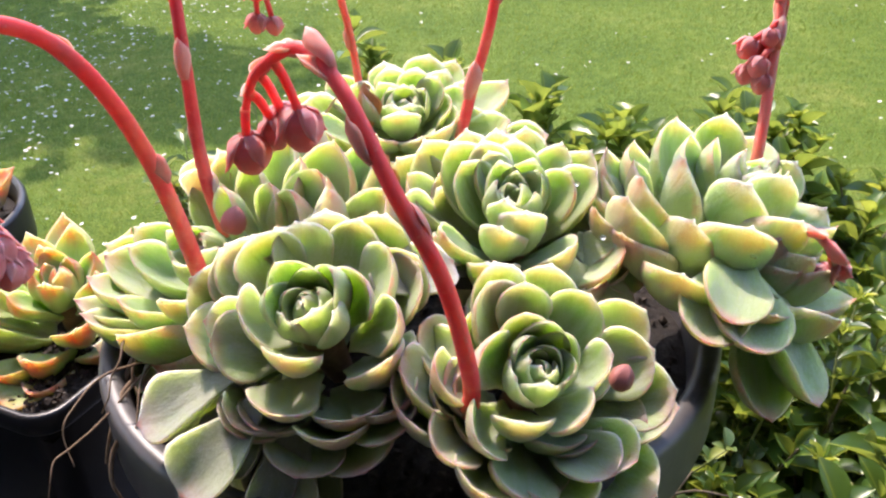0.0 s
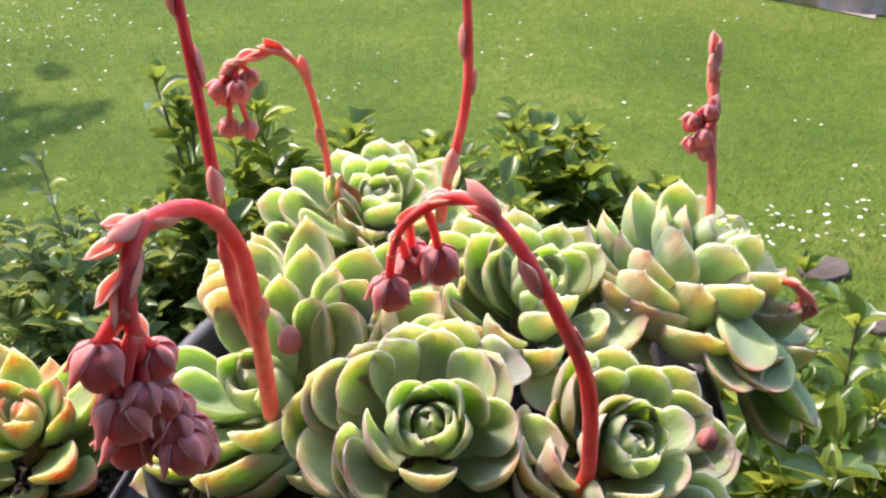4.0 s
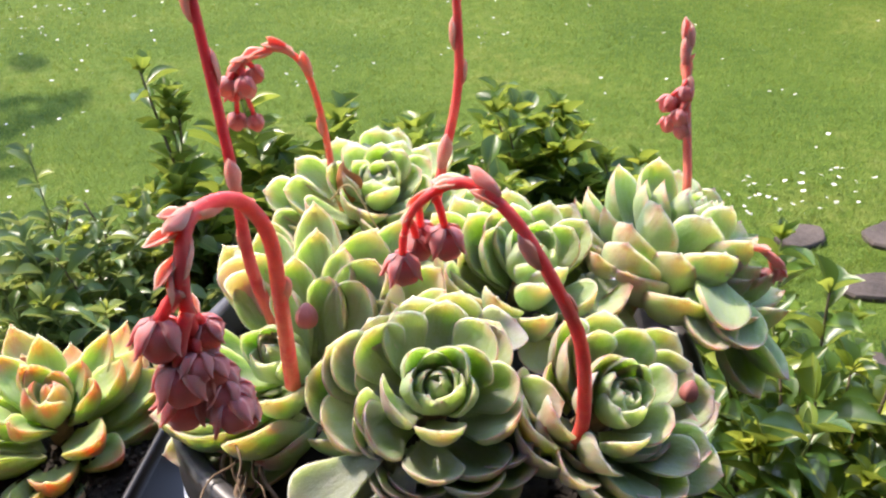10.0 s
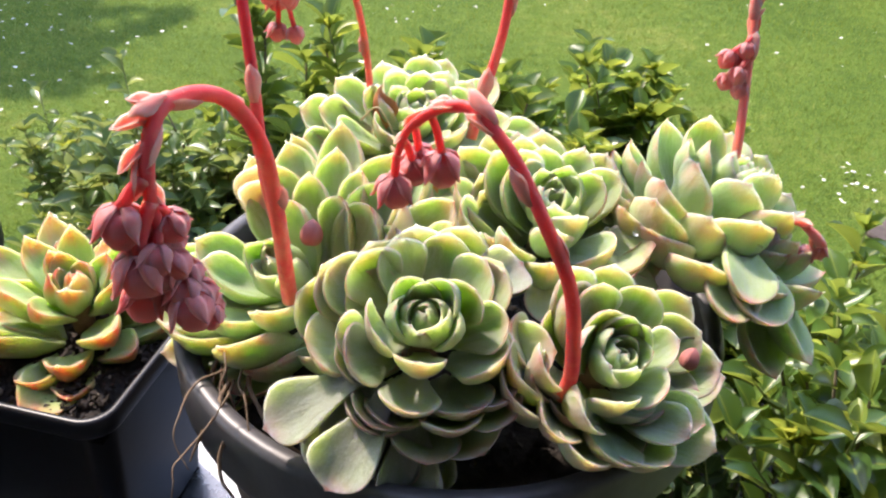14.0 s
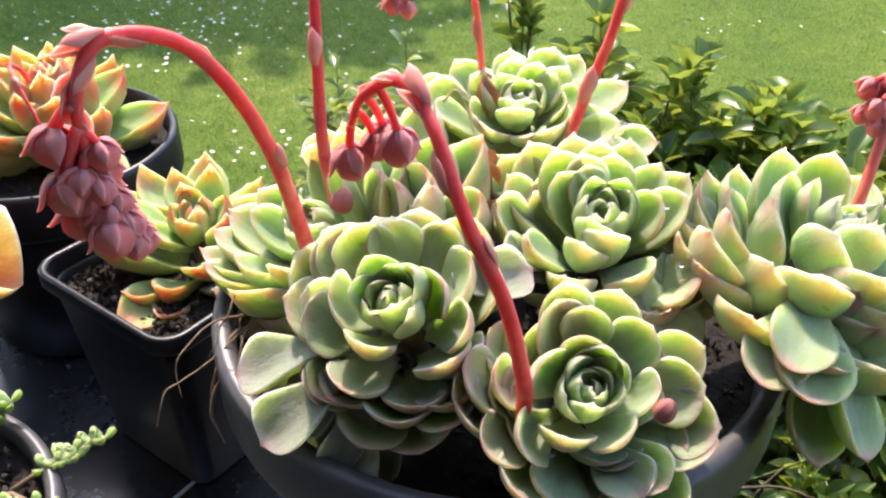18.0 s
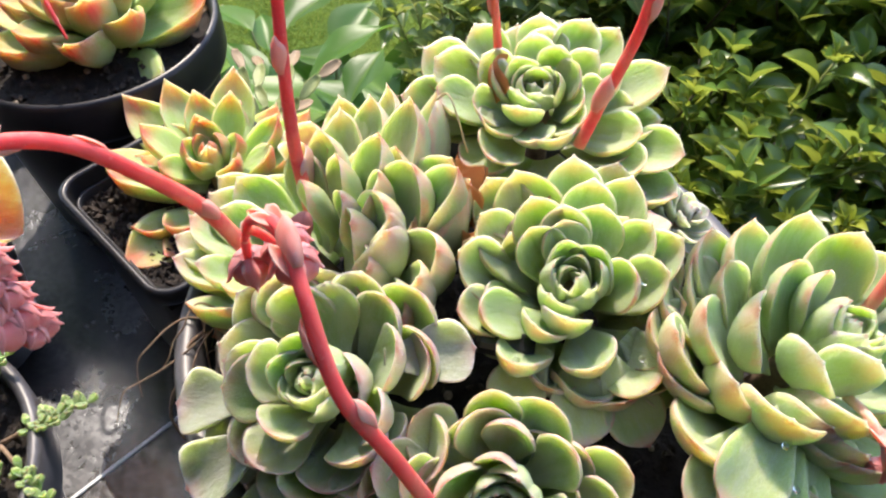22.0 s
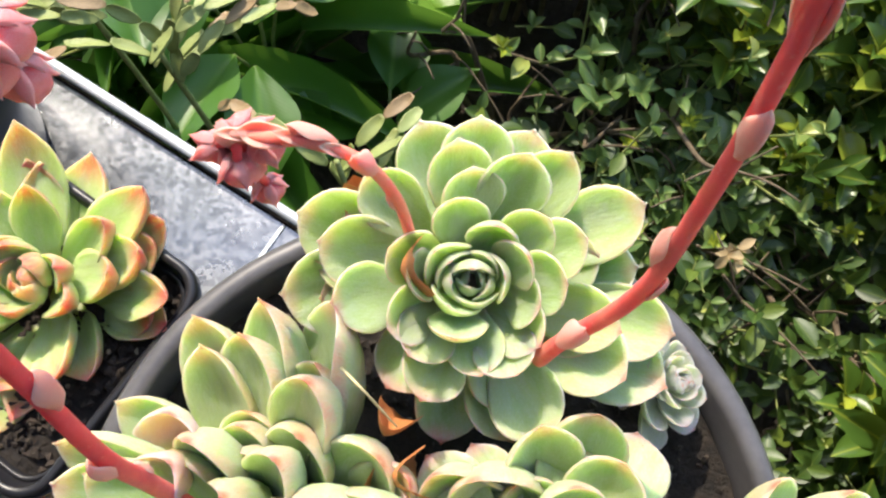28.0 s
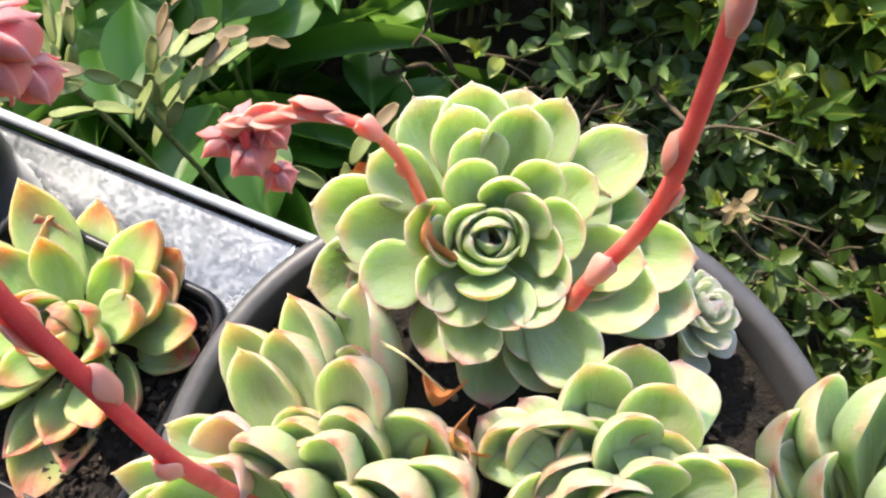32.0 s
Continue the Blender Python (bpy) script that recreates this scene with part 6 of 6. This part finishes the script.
stalk(ros_g, [(0.168, 0.022, 1.005), (0.173, 0.032, 1.027), (0.180, 0.052, 1.060), (0.184, 0.064, 1.084), (0.186, 0.070, 1.100)],
      [0.0050, 0.0048, 0.0048, 0.0044, 0.0016], [0.55, 0.66, 0.78, 0.88, 0.95], cluster(11, 6, 0.48, 0.66, 0.004, 0.010, (-0.008, -0.002)), 16, "short pink flower stalk with a small cluster of buds", 0.018, skin=CORAL_STALK,
      spurs=((0.97, (0.1, 0.1, 1), 0.013), (0.90, (0.35, 0, 0.9), 0.012), (0.78, (0.55, -0.1, 0.8), 0.012), (0.82, (-0.5, 0.1, 0.7), 0.012), (0.62, (0.6, 0, 0.6), 0.010)))
stub = stalk(ros_g, [(0.166, -0.020, 1.006), (0.174, -0.034, 1.014), (0.182, -0.042, 1.008), (0.186, -0.044, 1.000)],
      [0.0036, 0.0032, 0.0026, 0.0018], [0.3, 0.55, 0.75], cluster(13, 2, 0.9, 0.99, 0.003, 0.009), 17, "stunted pale pink flower shoot among the leaves", 0.014)
stub.data.materials[0] = SALMON


# ---- the other pots ----
def square_pot(centre, side, z_top, height, turn, label):
    """A nursery pot with rounded corners, a flat lip and tapered walls."""
    top = empty("nursery_pot", pose(centre[0], centre[1], z_top - height, 0, 0, turn), label, "plant pot", "plant pots")
    n = 40

    def ring(half, corner, z):
        pts = []
        for k in range(4):
            cx, cy = ((1, 1), (-1, 1), (-1, -1), (1, -1))[k]
            for j in range(n // 4):
                a = math.pi / 2 * (k + j / (n // 4 - 1))
                pts.append((cx * (half - corner) + corner * math.cos(a), cy * (half - corner) + corner * math.sin(a), z))
        return pts

    def skin(name, rings):
        v, f = [], []
        for r in rings:
            v += r
        m = len(rings[0])
        for k in range(len(rings) - 1):
            f += [(k * m + j, k * m + (j + 1) % m, (k + 1) * m + (j + 1) % m, (k + 1) * m + j) for j in range(m)]
        if name == "body":
            f.append(tuple(range(m))[::-1])
        return mesh_of(name, v, f, None, True, [BLACK_PLASTIC])

    h = side / 2
    put("body", skin("body", [ring(h * 0.72, 0.012, 0.0), ring(h * 0.74, 0.013, 0.003), ring(h * 0.90, 0.015, height - 0.020), ring(h * 0.90, 0.015, height - 0.012), ring(h * 0.87, 0.014, height - 0.012), ring(h * 0.87, 0.014, height - 0.030)]), top)
    put("rim", skin("rim", [ring(h * 0.90, 0.015, height - 0.014), ring(h - 0.001, 0.018, height - 0.013), ring(h, 0.018, height - 0.011), ring(h, 0.018, height - 0.002), ring(h - 0.001, 0.018, height), ring(h * 0.94, 0.016, height), ring(h * 0.925, 0.015, height - 0.002), ring(h * 0.875, 0.014, height - 0.026)]), top)
    soil = empty("potting_soil", pose(centre[0], centre[1], z_top - 0.020, 0, 0, turn), "dark crumbly potting soil in the square pot", "soil", kind="stuff")
    k = 26
    me = grid_sheet("soil", -h * 0.885, h * 0.885, -h * 0.885, h * 0.885, k, k, lambda x, y: 0.005 * noise.noise(Vector((x * 60, y * 60, 1))) + 0.003 * noise.noise(Vector((x * 170, y * 170, 1))), SOIL)
    put("soil", me, soil)
    crumbs(soil, 900, 0, 0.001, 21, h * 0.84)
    return top


SQ = (-0.228, 0.072)
square_pot(SQ, 0.140, 0.897, 0.897 - TABLE_Z, -24.5, "square black plastic nursery pot on the metal table")
set_rosette("red_tipped_echeveria", "yellow-green echeveria with pointed red-tipped leaves in the square pot", (-0.218, 0.085, 0.935), (0.04, -0.16, 0.98), TIPS_S, AGA, 0.22, (0.034, 0.42), hang=-0.05, pale=AGA, seed=21, depth=(0.030, 0.40), foot=0.26, heart=9, under=14, group="red-tipped echeverias")

P2 = (-0.395, 0.185)
round_pot((P2[0], P2[1], TABLE_Z), 0.104, 0.913 - TABLE_Z, "round black plastic pot with a red-tipped echeveria", BLACK_PLASTIC, 0.016, 0.007, 5)
pink2 = rosette("red_tipped_echeveria", "green echeveria with pointed red-edged leaves in a round pot", "succulent", (P2[0] + 0.012, P2[1] + 0.004, 0.938), (0.05, -0.1, 0.99), 0.090, 44, AGA, low=-6, high=78, ratio=0.26, inner=0.42, neck=0.52, spin=50, seed=22, group="red-tipped echeverias", open_power=0.7)

P3 = (-0.280, -0.186)
round_pot((P3[0], P3[1], TABLE_Z), 0.104, 0.900 - TABLE_Z, "round dark grey pot with trailing stonecrop", PLASTIC, 0.014, 0.008, 6)
P4 = (-0.418, -0.022)
round_pot((P4[0], P4[1], TABLE_Z), 0.074, 0.160, "small dark pot with a withering pink echeveria", BLACK_PLASTIC, 0.012, 0.006, 7)
pink = rosette("withering_echeveria", "pink and orange withering echeveria leaning out of a small pot", "succulent", (-0.366, -0.036, 0.945), (0.30, -0.05, 0.9), 0.085, 13, WITHERED, low=0, high=66, ratio=0.34, inner=0.5, neck=0.2, spin=0, seed=23, group="red-tipped echeverias")
put("trailing_stem", tube("trailing_stem", spline([(-0.412, -0.026, 0.886), (-0.402, -0.030, 0.905), (-0.385, -0.034, 0.920), (-0.368, -0.036, 0.934)], 16), [0.006, 0.005, 0.005], ROOT, 8), pink, None, "", True)
P5 = (-0.66, 0.34)
round_pot((P5[0], P5[1], TABLE_Z), 0.090, 0.930 - TABLE_Z, "round scuffed dark pot at the far end of the table", PLASTIC, 0.016, 0.007, 8)


def stonecrop(at, label, seed, shoots):
    """Short trailing shoots set with small fleshy leaves."""
    rnd = random.Random(seed)
    top = empty("stonecrop", Matrix.Translation(at), label, "succulent", "stonecrop shoots")
    me = leaf_set("sedum", OVAL, SEDUM, cup=0.1, bend=0.1, thick=0.3)
    for s in range(shoots):
        a = rnd.uniform(-0.9, 1.4)
        L = rnd.uniform(0.03, 0.06)
        path = spline([(0, 0, 0), (math.cos(a) * L * 0.6, math.sin(a) * L * 0.6, 0.008), (math.cos(a) * L, math.sin(a) * L, 0.012 + rnd.uniform(-0.006, 0.012))], 10)
        put("stem", tube("stem", path, [0.0014, 0.001], ROOT, 6), top)
        for k in range(18):
            p = Vector(path[min(9, 4 + k // 3)]) + Vector((0, 0, 0.0005))
            b = 2.4 * k
            put("leaf", me[k % 5], top, frame_x(p, (math.cos(b), math.sin(b), 0.7), (0, 0, 1), (0.0085, 0.0022, 0.008)))
    return top


stonecrop((-0.226, -0.128, 0.888), "trailing stonecrop shoots with tiny green leaves", 31, 4)
stonecrop((-0.262, -0.130, 0.890), "trailing stonecrop shoots with tiny green leaves", 32, 3)

# roots trailing over the rim, litter
root = empty("dry_roots", Matrix.Translation((-0.125, -0.085, RIM_Z)), "dry brown roots trailing over the pot rim", "roots")
for k in range(9):
    rr = random.Random(k)
    p = Vector((0.015 + rr.uniform(-0.015, 0.01), 0.03 + rr.uniform(-0.01, 0.015), 0.003))
    d = Vector((-0.5, -0.6, 0.1))
    pts = [p.copy()]
    for q in range(7):
        d = (d + Vector((rr.uniform(-0.7, 0.7), rr.uniform(-0.7, 0.5), rr.uniform(-0.7, 0.45) - 0.10 * q * 0.5))).normalized()
        p = p + d * rr.uniform(0.007, 0.013)
        pts.append(p.copy())
    put("root_strand", tube("root_strand", spline(pts, 40), [0.0007, 0.0005, 0.0003] if k % 4 else [0.0013, 0.0012, 0.0005], ROOT, 5), root)

dead = leaf_set("dead", POINTED, DRY, cup=0.5, bend=0.45, thick=0.04)
for x, y, z, a, el, L in ((-0.022, 0.052, 0.980, 250, 50, 0.032), (-0.002, 0.008, 0.982, 280, 60, 0.030), (-0.052, 0.124, 0.990, 130, 30, 0.022), (-0.012, 0.030, 0.985, 200, 50, 0.034)):
    d = Vector((math.cos(radians(a)) * math.cos(radians(el)), math.sin(radians(a)) * math.cos(radians(el)), math.sin(radians(el))))
    ob = new("dead_leaf", dead[int(L * 1000) % 5])
    ob.matrix_basis = frame_x((x, y, z), d, (0, 0, 1), (L, L * 0.28, L))
    tagged(ob, "curled rust-brown dead leaf lodged between the rosettes", "dead leaf", "dead leaves")


# odd leaves and dried bits among the rosettes
def loose_leaf(name, label, category, at, heading, el, length, meshes, pick, width=0.34, group="dead leaves"):
    d = Vector((math.cos(radians(heading)) * math.cos(radians(el)), math.sin(radians(heading)) * math.cos(radians(el)), math.sin(radians(el))))
    ob = new(name, meshes[pick])
    ob.matrix_basis = frame_x(at, d, (0, 0, 1), (length, length * width, length))
    return tagged(ob, label, category, group)


FADED = leaf_set("faded", OBOVATE, PINK_LEAF, cup=0.3, bend=0.25, thick=0.14)
loose_leaf("faded_leaf", "faded salmon-pink leaf among the green ones", "leaf", (-0.100, 0.020, 0.990), 92, 52, 0.036, FADED, 1, 0.36)
loose_leaf("faded_leaf", "faded orange leaf beside the flower stalk's foot", "leaf", (-0.100, 0.012, 0.992), 60, 60, 0.032, FADED, 3, 0.36)
loose_leaf("dead_leaf", "long curled orange-brown dead leaf between rosettes", "dead leaf", (-0.020, 0.016, 0.972), 100, 40, 0.040, dead, 2, 0.26)
loose_leaf("dead_leaf", "rust-orange dead leaf behind the rosette", "dead leaf", (-0.050, 0.124, 0.980), 118, 35, 0.030, dead, 0, 0.34)
loose_leaf("damaged_leaf", "leaf with a brown rotten hole", "dead leaf", (-0.028, 0.102, 1.006), 200, 70, 0.028, dead, 1, 0.42)
dried_bud = BUD_MESH.copy()
dried_bud.materials[0] = DRIED
for x, y, z, a, s in ((-0.077, -0.027, 1.012, 70, 0.013), (0.078, -0.124, 1.000, 40, 0.010)):
    bud = put("stray_bud", dried_bud, None, frame_x((x, y, z), (math.cos(radians(a)) * 0.5, math.sin(radians(a)) * 0.5, 0.8), (0.2, 1, 0.3), (s, s * 0.75, s * 0.75)))
    tagged(bud, "dried red-brown bud lodged among the leaves", "flower bud", "stray buds")
stalk(pink2, [(P2[0] + 0.010, P2[1] - 0.004, 0.935), (P2[0] + 0.012, P2[1] - 0.020, 0.975), (P2[0] + 0.022, P2[1] - 0.045, 0.990), (P2[0] + 0.040, P2[1] - 0.060, 0.975), (P2[0] + 0.052, P2[1] - 0.066, 0.955)],
      [0.0034, 0.0030, 0.0026, 0.0024, 0.0018], [0.4, 0.6, 0.8], [], 18, "thin red flower stalk curving over", 0.010)
peg = new("plant_label_stub", box_mesh("plant_label_stub", (0.026, 0.010, 0.012), BLACK_PLASTIC, 0.002))
peg.matrix_basis = pose(0.028, -0.039, 0.996, 18, 12, 15)
tagged(peg, "broken black plastic stub between the rosettes", "plastic piece")
straw = new("dry_straw", tube("dry_straw", spline([(-0.043, 0.060, 1.035), (-0.033, 0.053, 1.045), (-0.021, 0.045, 1.020)], 14), [0.0007, 0.0005, 0.0004], STRAW_PLAIN, 6))
tagged(straw, "thin bent yellow straw lying across the leaves", "straw")
# beads of water left on the leaves of the middle rosettes
bm = bmesh.new()
bmesh.ops.create_icosphere(bm, subdivisions=2, radius=1.0)
bmesh.ops.scale(bm, vec=(1, 1, 0.6), verts=bm.verts)
bead = bpy.data.meshes.new("water_drop")
bm.to_mesh(bead)
bm.free()
bead.polygons.foreach_set("use_smooth", [True] * len(bead.polygons))
bead.materials.append(WATER)
for owner, spots in ((ros_c, ((-33, 44, -14), (24, 40, -13), (-106, 42, -17), (16, 30, -12))), (ros_g, ((-98, 58, -30), (-84, 64, -40), (-154, 42, -18)))):
    for a, r, z in spots:
        put("water_drop", bead, owner, Matrix.Translation((math.cos(radians(a)) * r / 1000, math.sin(radians(a)) * r / 1000, z / 1000)) @ Matrix.Scale(0.0016, 4))

# ---- bricks of the wall, last ----
brick_me = box_mesh("brick", (0.230, 0.05, 0.069), BRICK, 0.004)
rnd = random.Random(77)
back = wall.matrix_basis.inverted() @ wall_m
rest_v, rest_f = [], []
for row in range(38):
    z = 0.03 + 0.076 * row
    x = 0.118 if row % 2 else 0.0
    while x < wall_len - 0.05:
        cx = x + 0.118
        if cx + 0.11 < wall_len:
            m = back @ Matrix.Translation((cx, inward * (0.028 + rnd.uniform(-0.003, 0.002)), z))
            if 1.2 < cx < 4.9 and row < 13:
                put("brick", brick_me, wall, m)
            else:
                b = len(rest_v)
                for sx in (-0.115, 0.115):
                    for sy in (-0.025, 0.025):
                        for sz in (-0.0345, 0.0345):
                            rest_v.append(m @ Vector((sx, sy, sz)))
                rest_f += [tuple(b + q for q in t) for t in ((0, 1, 3, 2), (4, 6, 7, 5), (0, 4, 5, 1), (2, 3, 7, 6), (0, 2, 6, 4), (1, 5, 7, 3))]
        x += 0.236
tagged(put("brickwork", mesh_of("brickwork", rest_v, rest_f, None, False, [BRICK]), wall), kind="stuff")
